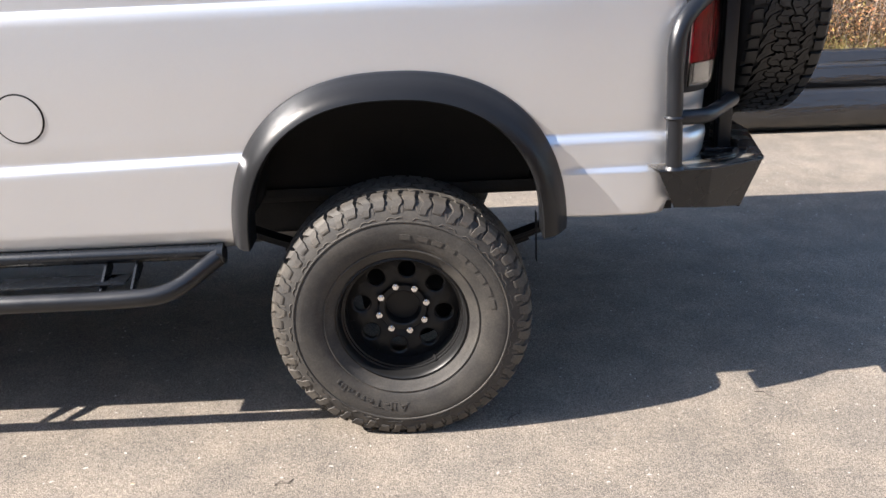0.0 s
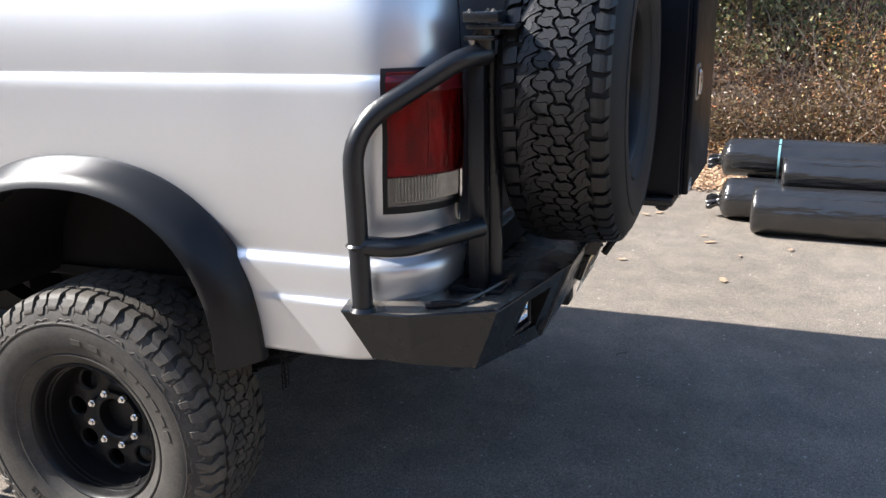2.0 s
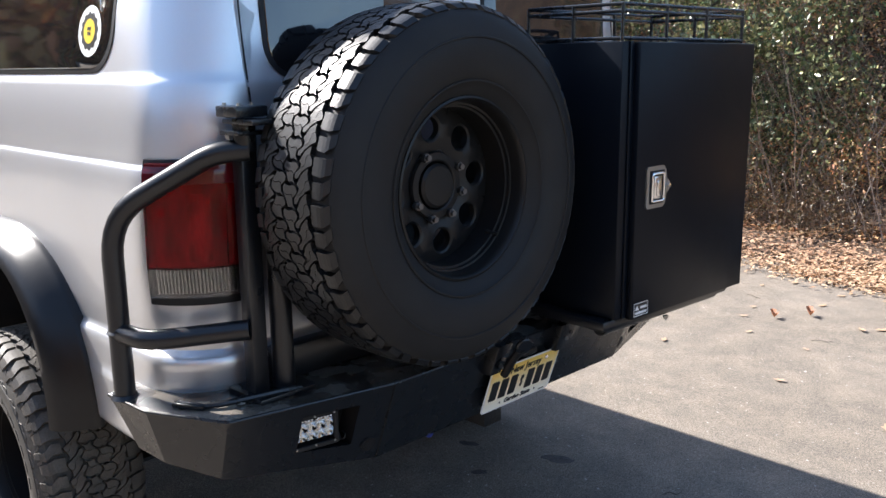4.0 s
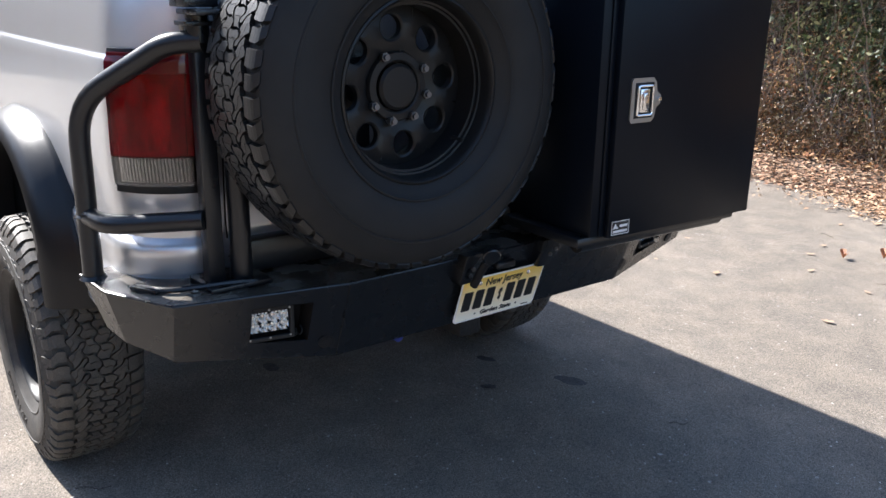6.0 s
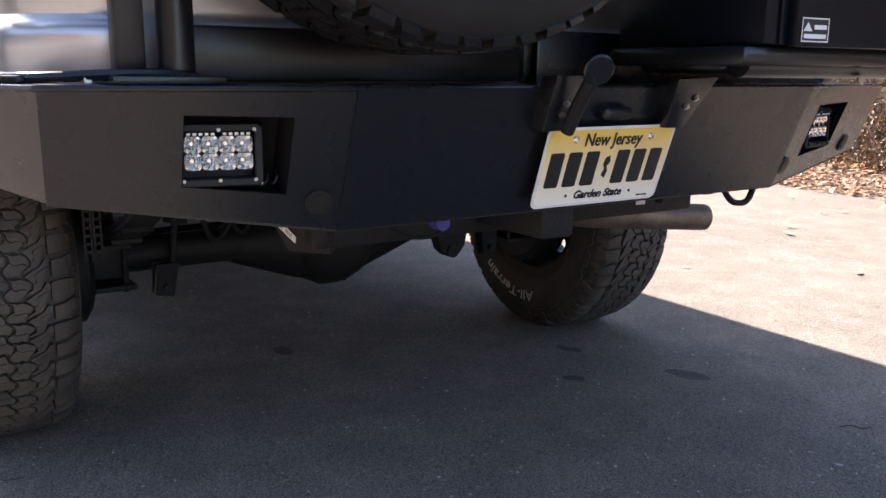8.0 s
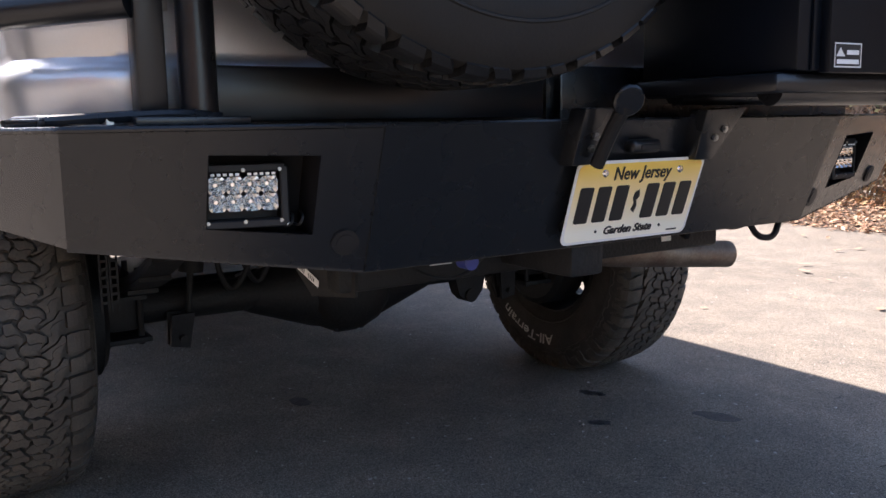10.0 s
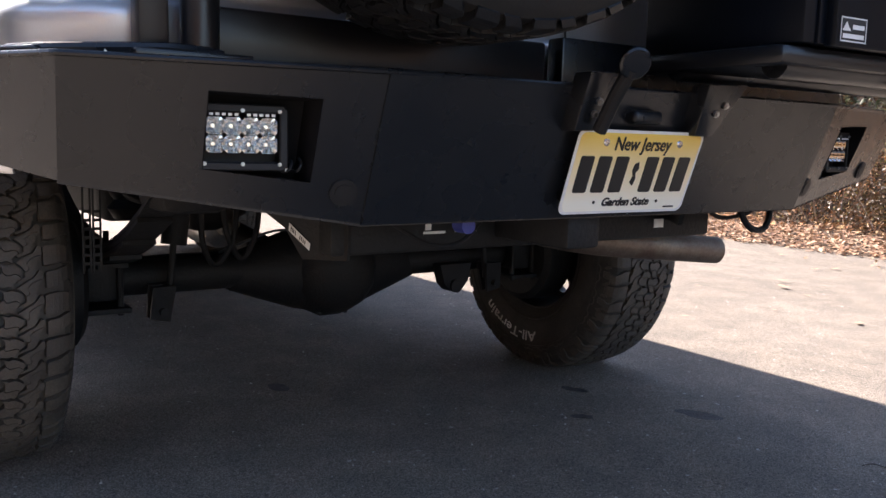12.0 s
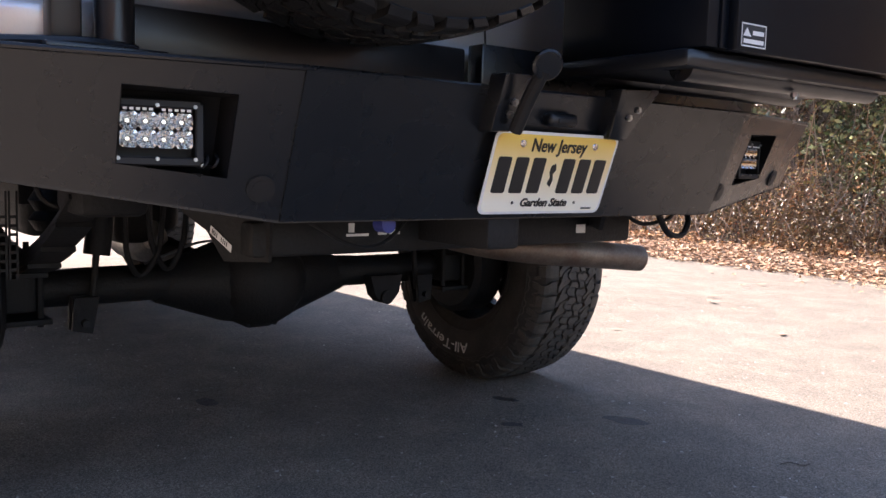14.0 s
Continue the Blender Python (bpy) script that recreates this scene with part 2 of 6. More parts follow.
DRY_LEAF = leafy("fallen_leaves", [(0.14, 0.072, 0.045), (0.29, 0.165, 0.10), (0.40, 0.265, 0.165), (0.34, 0.175, 0.095), (0.48, 0.36, 0.24), (0.24, 0.12, 0.07)], 0.7, 0.1)
PALE_LEAF = leafy("pale_fallen_leaves", [(0.30, 0.17, 0.10), (0.43, 0.28, 0.17), (0.50, 0.36, 0.23), (0.40, 0.23, 0.13), (0.56, 0.43, 0.29), (0.34, 0.19, 0.11)], 0.7, 0.1)
SLOPE_LEAF = leafy("slope_leaves", [(0.12, 0.062, 0.036), (0.34, 0.178, 0.090), (0.52, 0.310, 0.152), (0.42, 0.180, 0.085), (0.68, 0.46, 0.23), (0.18, 0.095, 0.052)], 0.75, 0.1)
AUTUMN_LEAF = leafy("autumn_leaves", [(0.13, 0.072, 0.045), (0.36, 0.175, 0.088), (0.48, 0.29, 0.13), (0.26, 0.25, 0.075), (0.54, 0.19, 0.085), (0.64, 0.47, 0.21)], 0.52, 0.12)
# the pale stop is yellow leaves and glints of light painted as leaf colour
GREEN_LEAF = leafy("shrub_leaves", [(0.030, 0.045, 0.018), (0.055, 0.085, 0.030), (0.11, 0.15, 0.055), (0.46, 0.43, 0.20), (0.09, 0.11, 0.045), (0.05, 0.07, 0.028)], 0.34, 0.12)
TWIG = material("twigs", (0.17, 0.125, 0.095), 0.85, second=(0.34, 0.27, 0.21), scale=4, vary=0.55)
BARK = material("bark", (0.045, 0.035, 0.028), 0.9, second=(0.095, 0.075, 0.06), scale=14, bump=0.8, bump_scale=30, stretch=(1, 1, 0.25))
SOIL = material("leafy_soil", (0.045, 0.029, 0.019), 0.95, second=(0.095, 0.060, 0.038), scale=3, fine=0.4, fine_scale=40, bump=0.6, bump_scale=25)
GRASS = leafy("dry_grass", [(0.20, 0.18, 0.05), (0.34, 0.30, 0.10), (0.42, 0.34, 0.15), (0.16, 0.17, 0.05)], 0.6, 0.2)
# dark leaf colours carry the deep shade at the foot of the bank
SHADED_BRAMBLE = leafy("shaded_bramble_leaves", [(0.035, 0.024, 0.014), (0.075, 0.048, 0.024), (0.11, 0.07, 0.03), (0.16, 0.075, 0.035), (0.06, 0.06, 0.022), (0.22, 0.14, 0.065)], 0.45, 0.1)
# pale noise patches: dust, and sunlight on the deck painted into the colour
DECK = material("dusty_sun_patched_deck", (0.007, 0.007, 0.0075), 0.26, 0.0, 0.0, second=(0.15, 0.135, 0.115), scale=7, fine=0.3, fine_scale=160, bump=0.08, bump_scale=400, rough_vary=0.14, spec=0.45)
RUST_LEAF = leafy("rusty_leaves", [(0.26, 0.09, 0.045), (0.34, 0.13, 0.06), (0.22, 0.075, 0.04), (0.36, 0.17, 0.085)], 0.65, 0.15)


# ---- building helpers ----
def thing(name, label, category, at=(0, 0, 0), group="", kind=""):
    ob = new(name)
    ob.location = at
    ob.empty_display_size = 0.1
    return tagged(ob, label, category, group, kind)


def base_of(ob):
    p = Vector(ob.location)
    while ob.parent is not None:
        ob = ob.parent
        p += Vector(ob.location)
    return p


def part(name, bm, mat, parent=None, label="", smooth=True, sharp=35):
    """One mesh object from a bmesh in world metres, under its thing."""
    bmesh.ops.recalc_face_normals(bm, faces=bm.faces)
    if parent is not None:
        bmesh.ops.translate(bm, vec=-base_of(parent), verts=bm.verts)
    me = bpy.data.meshes.new(name)
    bm.to_mesh(me)
    bm.free()
    for m in mat if isinstance(mat, (list, tuple)) else [mat]:
        me.materials.append(m)
    if smooth:
        me.polygons.foreach_set("use_smooth", [True] * len(me.polygons))
        me.set_sharp_from_angle(angle=radians(sharp))
    ob = new(name, me)
    ob.parent = parent
    if label:
        tagged(ob, label)
    return ob


def raw(name, verts, faces, mat, parent=None, smooth=False):
    me = bpy.data.meshes.new(name)
    me.from_pydata(verts, [], faces)
    me.materials.append(mat)
    if smooth:
        me.polygons.foreach_set("use_smooth", [True] * len(me.polygons))
    ob = new(name, me)
    ob.parent = parent
    return ob


def box(bm, c, size, bevel=0.0, turn=None, seg=2):
    got = bmesh.ops.create_cube(bm, size=1.0)
    vs = got["verts"]
    bmesh.ops.scale(bm, vec=size, verts=vs)
    if bevel:
        es = list({e for v in vs for e in v.link_edges})
        r = bmesh.ops.bevel(bm, geom=es, offset=bevel, segments=seg, profile=0.5, affect="EDGES")
        vs = list({v for f in r["faces"] for v in f.verts} | {v for v in vs if v.is_valid})
    if turn is not None:
        bmesh.ops.transform(bm, matrix=turn.to_4x4(), verts=vs)
    bmesh.ops.translate(bm, vec=c, verts=vs)
    return vs


def rounded(pts, rad, seg=6):
    """A polyline with its corners rounded."""
    pts = [Vector(p) for p in pts]
    out = [pts[0]]
    for a, b, c in zip(pts, pts[1:], pts[2:]):
        u, v = a - b, c - b
        d = min(rad, u.length * 0.48, v.length * 0.48)
        p, q = b + u.normalized() * d, b + v.normalized() * d
        for k in range(seg + 1):
            s = k / seg
            out.append((1 - s) ** 2 * p + 2 * s * (1 - s) * b + s * s * q)
    out.append(pts[-1])
    return out


def sweep(bm, path, ring, closed_ring=True, cap=True, up=(0, 0, 1)):
    """Sweeps a ring of (side, up) offsets along a path."""
    path = [Vector(p) for p in path]
    rows, ref = [], None
    for k, p in enumerate(path):
        d = (path[min(k + 1, len(path) - 1)] - path[max(k - 1, 0)]).normalized()
        if ref is None:
            ref = Vector(up)
            if abs(ref.dot(d)) > 0.95:
                ref = Vector((1, 0, 0)) if abs(d.x) < 0.9 else Vector((0, 1, 0))
        n = (ref - d * ref.dot(d)).normalized()
        ref = n
        s = d.cross(n)
        rows.append([bm.verts.new(p + s * a + n * b) for a, b in ring])
    m = len(ring)
    for r0, r1 in zip(rows, rows[1:]):
        for k in range(m if closed_ring else m - 1):
            bm.faces.new((r0[k], r0[(k + 1) % m], r1[(k + 1) % m], r1[k]))
    if cap and closed_ring:
        bm.faces.new(rows[0][::-1])
        bm.faces.new(rows[-1])
    return rows


def tube(bm, pts, r, bend=0.0, n=14, cap=True):
    path = rounded(pts, bend) if bend and len(pts) > 2 else [Vector(p) for p in pts]
    return sweep(bm, path, [(r * math.cos(2 * math.pi * k / n), r * math.sin(2 * math.pi * k / n)) for k in range(n)], cap=cap)


def lathe(bm, prof, n=48, axis="y", at=(0, 0, 0), close=False):
    """Turns a profile of (radius, height) about an axis."""
    at = Vector(at)
    rows = []
    for k in range(n):
        a = 2 * math.pi * k / n
        c, s = math.cos(a), math.sin(a)
        row = []
        for r, h in prof:
            v = {"y": (r * c, h, r * s), "x": (h, r * c, r * s), "z": (r * c, r * s, h)}[axis]
            row.append(bm.verts.new(at + Vector(v)))
        rows.append(row)
    m = len(prof)
    for k in range(n):
        a, b = rows[k], rows[(k + 1) % n]
        for j in range(m if close else m - 1):
            f = (a[j], a[(j + 1) % m], b[(j + 1) % m], b[j])
            bm.faces.new(f)
    bmesh.ops.remove_doubles(bm, verts=bm.verts, dist=1e-6)


def prism(bm, poly, vec):
    """A polygon of 3D points, drawn out by vec."""
    a = [bm.verts.new(p) for p in poly]
    b = [bm.verts.new(Vector(p) + Vector(vec)) for p in poly]
    bm.faces.new(a[::-1])
    bm.faces.new(b)
    for k in range(len(a)):
        bm.faces.new((a[k], a[(k + 1) % len(a)], b[(k + 1) % len(a)], b[k]))


def rod(bm, a, b, r, n=10):
    tube(bm, [a, b], r, n=n)


def bolt(bm, at, way, r=0.008, h=0.007):
    """A hexagon head with a small round end, on a surface."""
    way = Vector(way).normalized()
    tube(bm, [Vector(at), Vector(at) + way * h], r, n=6)
    tube(bm, [Vector(at) + way * h, Vector(at) + way * (h * 1.6)], r * 0.55, n=8)


def text_mesh(body, size, depth, bold=0.0):
    """The vertices and faces of a text with thickness, centred, in the xy plane."""
    cu = bpy.data.curves.new("text", "FONT")
    cu.body, cu.size, cu.extrude, cu.align_x, cu.align_y = body, size, depth, "CENTER", "CENTER"
    cu.resolution_u, cu.offset = 3, bold
    ob = bpy.data.objects.new("text", cu)
    scene.collection.objects.link(ob)
    dg = bpy.context.evaluated_depsgraph_get()
    me = bpy.data.meshes.new_from_object(ob.evaluated_get(dg))
    verts, faces = [v.co.copy() for v in me.vertices], [tuple(p.vertices) for p in me.polygons]
    bpy.data.objects.remove(ob)
    bpy.data.curves.remove(cu)
    bpy.data.meshes.remove(me)
    return verts, faces


def add_mesh(bm, verts, faces):
    vs = [bm.verts.new(v) for v in verts]
    for f in faces:
        try:
            bm.faces.new([vs[k] for k in f])
        except ValueError:
            pass


def lerp_table(table, z):
    if z <= table[0][0]:
        return table[0][1]
    for (a, p), (b, q) in zip(table, table[1:]):
        if z <= b:
            return p + (q - p) * (z - a) / (b - a)
    return table[-1][1]


# ---- wheel, built at the origin: axle along y, outer face towards -y ----
SECTION = [(0.420, 0.0), (0.4195, 0.060), (0.416, 0.106), (0.411, 0.127), (0.395, 0.141), (0.366, 0.153), (0.333, 0.159),
           (0.299, 0.157), (0.267, 0.150), (0.238, 0.136), (0.212, 0.116)]
SIDE_WALL = SECTION[:3:-1]
ARC = [0.0]
for (r0, a0), (r1, a1) in zip(SECTION, SECTION[1:]):
    ARC.append(ARC[-1] + math.hypot(r1 - r0, a1 - a0))


def on_tyre(u, v, lift):
    """A point of the tyre: u along the tread, v across it from the middle, lifted off the carcass."""
    s = abs(v)
    k = 0
    while k < len(ARC) - 2 and s > ARC[k + 1]:
        k += 1
    f = (s - ARC[k]) / (ARC[k + 1] - ARC[k])
    (r0, a0), (r1, a1) = SECTION[k], SECTION[k + 1]
    r, a = r0 + (r1 - r0) * f, a0 + (a1 - a0) * f
    nr, na = (a1 - a0), -(r1 - r0)
    ln = math.hypot(nr, na)
    r, a = r + lift * nr / ln, a + lift * na / ln
    t = u / 0.405
    return Vector((r * math.cos(t), math.copysign(a, v) if v else a, r * math.sin(t)))


def tyre_mesh():
    bm = bmesh.new()
    prof = [(r, a) for r, a in SECTION[::-1]] + [(r, -a) for r, a in SECTION[1:]]
    fine = []
    for (r0, a0), (r1, a1) in zip(prof, prof[1:]):
        fine += [(r0, a0), ((r0 + r1) / 2, (a0 + a1) / 2)]
    fine.append(prof[-1])
    ribbed = []
    for r, a in fine:
        side = 1 if a > 0 else -1
        if abs(r - 0.3495) < 0.0005 or abs(r - 0.2525) < 0.0005:
            wide = [(r + d * 0.0035, a + side * h) for d, h in ((1, 0.0), (0.5, 0.003), (-0.5, 0.003), (-1, 0.0))]
            ribbed += wide[::-1] if side > 0 else wide
        else:
            ribbed.append((r, a))
    lathe(bm, ribbed, 96)
    return bm


def tread_mesh(worn_in=True):
    """Interlocking lugs: zigzag blocks over the middle, shoulder blocks that run down the side wall."""
    pitches = 54
    step = 2 * math.pi * 0.405 / pitches
    verts, faces = [], []

    def block(poly, u0, lift, taper=0.0012):
        n, b = len(poly), len(verts)
        cu, cv = sum(p[0] for p in poly) / n, sum(p[1] for p in poly) / n
        for u, v in poly:
            verts.append(on_tyre(u0 + u, v, -0.001))
        for u, v in poly:
            du, dv = u - cu, v - cv
            ln = max(math.hypot(du, dv), 1e-6)
            verts.append(on_tyre(u0 + u - taper * du / ln, v - taper * dv / ln, lift))
        faces.append(tuple(range(b + n, b + 2 * n)))
        for k in range(n):
            faces.append((b + k, b + (k + 1) % n, b + n + (k + 1) % n, b + n + k))

    s = step

    def strip(edges, lift, inset=0.0012):
        """A lug as rows across the tyre: (v, u from, u to), so that it can bend over the shoulder."""
        b, n = len(verts), len(edges)
        for k, (v, u0, u1) in enumerate(edges):
            d = -inset if k == 0 else inset if k == n - 1 else 0.0
            d = math.copysign(d, d * v) if d else 0.0
            f = 1.0 - 0.66 * min(1.0, max(0.0, (abs(v) - 0.116) / 0.036))
            f = f * 0.4 if k == n - 1 else f
            verts.extend((on_tyre(u0, v, -0.001), on_tyre(u0 + inset, v - d, lift * f), on_tyre(u1 - inset, v - d, lift * f), on_tyre(u1, v, -0.001)))
        for k in range(n - 1):
            for c in range(3):
                faces.append((b + 4 * k + c, b + 4 * k + c + 1, b + 4 * k + 5 + c, b + 4 * k + 4 + c))
        faces.append((b, b + 1, b + 2, b + 3))
        e = b + 4 * (n - 1)
        faces.append((e + 3, e + 2, e + 1, e))

    # pitch edges of uneven length round the tyre
    lengths = [1 + 0.16 * (random.random() - 0.5) for _ in range(pitches)]
    total = sum(lengths)
    edges = [sum(lengths[:k]) / total * pitches for k in range(pitches + 1)]

    def along(q):
        k = math.floor(q)
        base, k = (k // pitches) * pitches, k % pitches
        return (base + edges[k] + (edges[k + 1] - edges[k]) * (q - math.floor(q))) * s

    bounds = (-0.083, -0.041, 0.0, 0.041, 0.083)
    waves = ((0.005, 0.30), (0.0085, 0.10), (0.0075, 0.55), (0.0085, 0.70), (0.005, 0.85))

    def border(r, q):
        amp, ph = waves[r]
        w = 1.7 * math.sin(2 * math.pi * (q + ph)) + 0.35 * math.sin(4 * math.pi * (q + ph) + 1.0)
        return bounds[r] + amp * max(-1.0, min(1.0, w))

    def lug_point(row, k, x, q):
        """x from 0 to 1 across the row, q from 0 to 1 along the pitch; the lug's flanks bend like an S."""
        lean, curl = ((0.62, -0.12), (-0.40, -0.10), (-0.40, -0.10), (0.62, -0.12))[row]
        bend = (lean * (x - 0.5) + curl * math.sin(2 * math.pi * x))
        at = k + (0.0, 0.45, 0.95, 0.40)[row] + q + bend
        va, vb = border(row, at), border(row + 1, at)
        return along(at), va + (vb - va) * x

    for k in range(pitches):
        for row in range(4):
            gx, gq, cut = (0.060 if row in (0, 3) else 0.072), 0.064, 0.008
            mid = 0.5 + 0.16 * (random.random() - 0.5)
            gq += 0.030 * (random.random() - 0.3)
            for q0, q1 in ((gq, mid - cut), (mid + cut, 1 - gq)):
                poly = [lug_point(row, k, gx + (1 - 2 * gx) * j / 8, q0 + (0.05 if j in (0, 8) and q0 == gq else 0)) for j in range(9)]
                poly += [lug_point(row, k, 1 - gx, (q0 + q1) / 2)]
                poly += [lug_point(row, k, 1 - gx - (1 - 2 * gx) * j / 8, q1 - (0.05 if j in (0, 8) and q1 == 1 - gq else 0)) for j in range(9)]
                poly += [lug_point(row, k, gx, (q0 + q1) / 2)]
                block(poly, 0.0, 0.0125, 0.0006)
    for k in range(pitches):
        for side in (-1, 1):
            o = k + (0.25 if side > 0 else 0.62)
            long = k % 2 == 0
            low = 0.162 if long else 0.174
            kink = (0.07 if long else 0.26) * side

            def rows(table, w0, w1):
                return [(side * v, along(o + w0 + f + a), along(o + w1 + f - b)) for v, f, a, b in table]
            table = ((0.0862 if long else 0.090, -0.05, 0.05, 0.02), (0.094, 0.0, 0.0, 0.0), (0.104, 0.02, 0.0, 0.0), (0.112, 0.05, 0.0, 0.0), (0.120, 0.05 + kink * 0.4, 0.02, 0.03),
                     (0.130, kink, 0.04, 0.05), (0.141, kink, 0.06, 0.06), (0.149, kink * 0.4, 0.08, 0.10), (low - 0.006, kink * 0.2, 0.10, 0.12), (low, 0.0, 0.14, 0.16))
            if not worn_in:
                table = table[:6]
            strip(rows(table, -0.45 if long else -0.36, 0.42 if long else 0.33), 0.0115, 0.0012)
            if not worn_in:
                continue
            # small hooked bar between the lugs
            strip(rows(((0.146, 0.5, 0.0, 0.0), (0.154, 0.5 + kink * 0.4, 0.0, 0.0), (0.164, 0.5 + kink, 0.02, 0.0), (0.170, 0.5 + kink, 0.05, 0.03)), -0.15, 0.08), 0.004, 0.0012)
    # zigzag rib round the side wall
    for side in (-1, 1) if worn_in else ():
        b, m = len(verts), pitches * 4
        for k in range(m):
            v = side * (0.184 + (0.010 if k % 8 in (1, 2, 3) else 0.0) + (0.004 if k % 8 == 6 else 0.0))
            for dv, l in ((-0.003, -0.001), (-0.001, 0.0022), (0.001, 0.0022), (0.003, -0.001)):
                verts.append(on_tyre(k * s / 4, v + side * dv, l))
        for k in range(m):
            for c in range(3):
                faces.append((b + 4 * k + c, b + 4 * k + c + 1, b + 4 * ((k + 1) % m) + c + 1, b + 4 * ((k + 1) % m) + c))
    return verts, faces


def wrap_text(body, size, radius, mid_angle, side, depth=0.0018, stretch=1.5):
    """Raised letters on the side wall, round an arc. side: -1 outer, 1 inner."""
    verts, faces = text_mesh(body, size, depth)
    out = []
    for v in verts:
        r = radius + v.y
        if side < 0:
            t = mid_angle - stretch * v.x / radius
        else:
            t = mid_angle + stretch * v.x / radius
        a = lerp_table(SIDE_WALL, r)
        out.append(Vector((r * math.cos(t), side * (a + 0.0005 + v.z), r * math.sin(t))))
    return out, faces


def arc_bars(spans, radius, high, side):
    """Plain raised bars round an arc, in place of a maker's name."""
    bm = bmesh.new()
    for a0, a1 in spans:
        rows = []
        for k in range(7):
            t = a0 + (a1 - a0) * k / 6
            row = []
            for r in (radius - high / 2, radius + high / 2):
                a = lerp_table(SIDE_WALL, r)
                for l in (-0.001, 0.0022):
                    row.append(bm.verts.new((r * math.cos(t), side * (a + l), r * math.sin(t))))
            rows.append(row)
        for p, q in zip(rows, rows[1:]):
            for i, j in ((0, 1), (1, 3), (3, 2), (2, 0)):
                bm.faces.new((p[i], p[j], q[j], q[i]))
        for e in (rows[0], rows[-1]):
            bm.faces.new((e[0], e[1], e[3], e[2]))
    return bm


DISC = -0.009


def rim_mesh():
    bm = bmesh.new()
    # barrel and flanges
    lathe(bm, [(0.211, -0.113), (0.218, -0.119), (0.218, -0.124), (0.213, -0.126), (0.208, -0.121), (0.2055, -0.108), (0.203, -0.096), (0.202, -0.086),
               (0.197, -0.085), (0.1965, -0.075), (0.191, -0.074), (0.1905, -0.056), (0.190, 0.02), (0.196, 0.07), (0.204, 0.10), (0.212, 0.121), (0.218, 0.121), (0.211, 0.110)], 72)
    # disc with eight round holes
    n, hole_r, hole_c = 8, 0.0295, 0.140
    for k in range(n):
        a0 = 2 * math.pi * (k + 0.5) / n + 0.244
        c = Vector((hole_c * math.cos(a0), hole_c * math.sin(a0)))
        inner, outer, lip = [], [], []
        m = 24
        for j in range(m):
            t = 2 * math.pi * j / m + a0
            d = Vector((math.cos(t), math.sin(t)))
            inner.append(c + d * hole_r)
            lip.append(c + d * (hole_r + 0.005))
            lo, hi = 0.0, 0.2
            for _ in range(26):
                mid = (lo + hi) / 2
                p = c + d * mid
                ang = (math.atan2(p.y, p.x) - a0 + math.pi) % (2 * math.pi) - math.pi
                if abs(ang) < math.pi / n and 0.082 < p.length < 0.196:
                    lo = mid
                else:
                    hi = mid
            outer.append(c + d * lo)

        def lift(p, extra=0.0):
            r = p.length
            return bm.verts.new((p.x, DISC - 0.012 * (1 - ((r - 0.139) / 0.057) ** 2) + extra, p.y))
        vo, vl = [lift(p) for p in outer], [lift(p) for p in lip]
        vi = [lift(p, 0.004) for p in inner]
        vb = [lift(p, 0.022) for p in inner]
        for a, b in ((vo, vl), (vl, vi), (vi, vb)):
            for j in range(m):
                bm.faces.new((a[j], a[(j + 1) % m], b[(j + 1) % m], b[j]))
    # hub face
    lathe(bm, [(0.082, DISC), (0.104 - 0.02, DISC - 0.003), (0.080, DISC - 0.012), (0.064, DISC - 0.013), (0.060, DISC - 0.010), (0.058, DISC + 0.03), (0.0, DISC + 0.03)], 48)
    # valve stem
    tube(bm, [(0.098, -0.055, -0.162), (0.106, -0.088, -0.170)], 0.006, n=8)
    bmesh.ops.remove_doubles(bm, verts=bm.verts, dist=0.0004)
    return bm


def nut_mesh():
    bm = bmesh.new()
    tube(bm, [(0, 0, 0), (0, -0.013, 0)], 0.0115, n=6)
    tube(bm, [(0, -0.013, 0), (0, -0.021, 0)], 0.0072, n=10)
    return bm


def mesh_of(name, bm, mat, sharp=35):
    ob = part(name, bm, mat, None, "", True, sharp)
    me = ob.data
    bpy.data.objects.remove(ob)
    return me


def from_lists(name, verts, faces, mat):
    me = bpy.data.meshes.new(name)
    me.from_pydata(verts, [], faces)
    me.materials.append(mat)
    return me


TYRE_ME = mesh_of("tyre", tyre_mesh(), RUBBER)
tv, tf = tread_mesh()
TREAD_ME = from_lists("tread", tv, tf, TREAD)
RIM_ME = mesh_of("rim", rim_mesh(), RIM, 40)
NUT_ME = mesh_of("lug_nut", nut_mesh(), CHROME)
SPARE_NUT_ME = NUT_ME.copy()
SPARE_NUT_ME.materials[0] = DULL_ZINC
SPARE_TYRE_ME = TYRE_ME.copy()
SPARE_TYRE_ME.materials[0] = SPARE_RUBBER
tv, tf = tread_mesh(False)
SPARE_TREAD_ME = from_lists("tread", tv, tf, SPARE_TREAD)
wv, wf = wrap_text("All-Terrain", 0.040, 0.300, math.radians(-114), -1)
OUTER_TEXT_ME = from_lists("lettering", wv, wf, RUBBER)
wv, wf = wrap_text("All-Terrain", 0.050, 0.312, math.radians(-64), 1, stretch=1.35)
INNER_TEXT_ME = from_lists("lettering", wv, wf, WHITE_RUBBER)
OUTER_BAR_ME = mesh_of("maker_bar", arc_bars([(0, math.radians(6.2))], 0.300, 0.017, -1), RUBBER)
INNER_BAR_ME = mesh_of("maker_bar", arc_bars([(0, math.radians(7.5))], 0.312, 0.034, 1), WHITE_RUBBER)


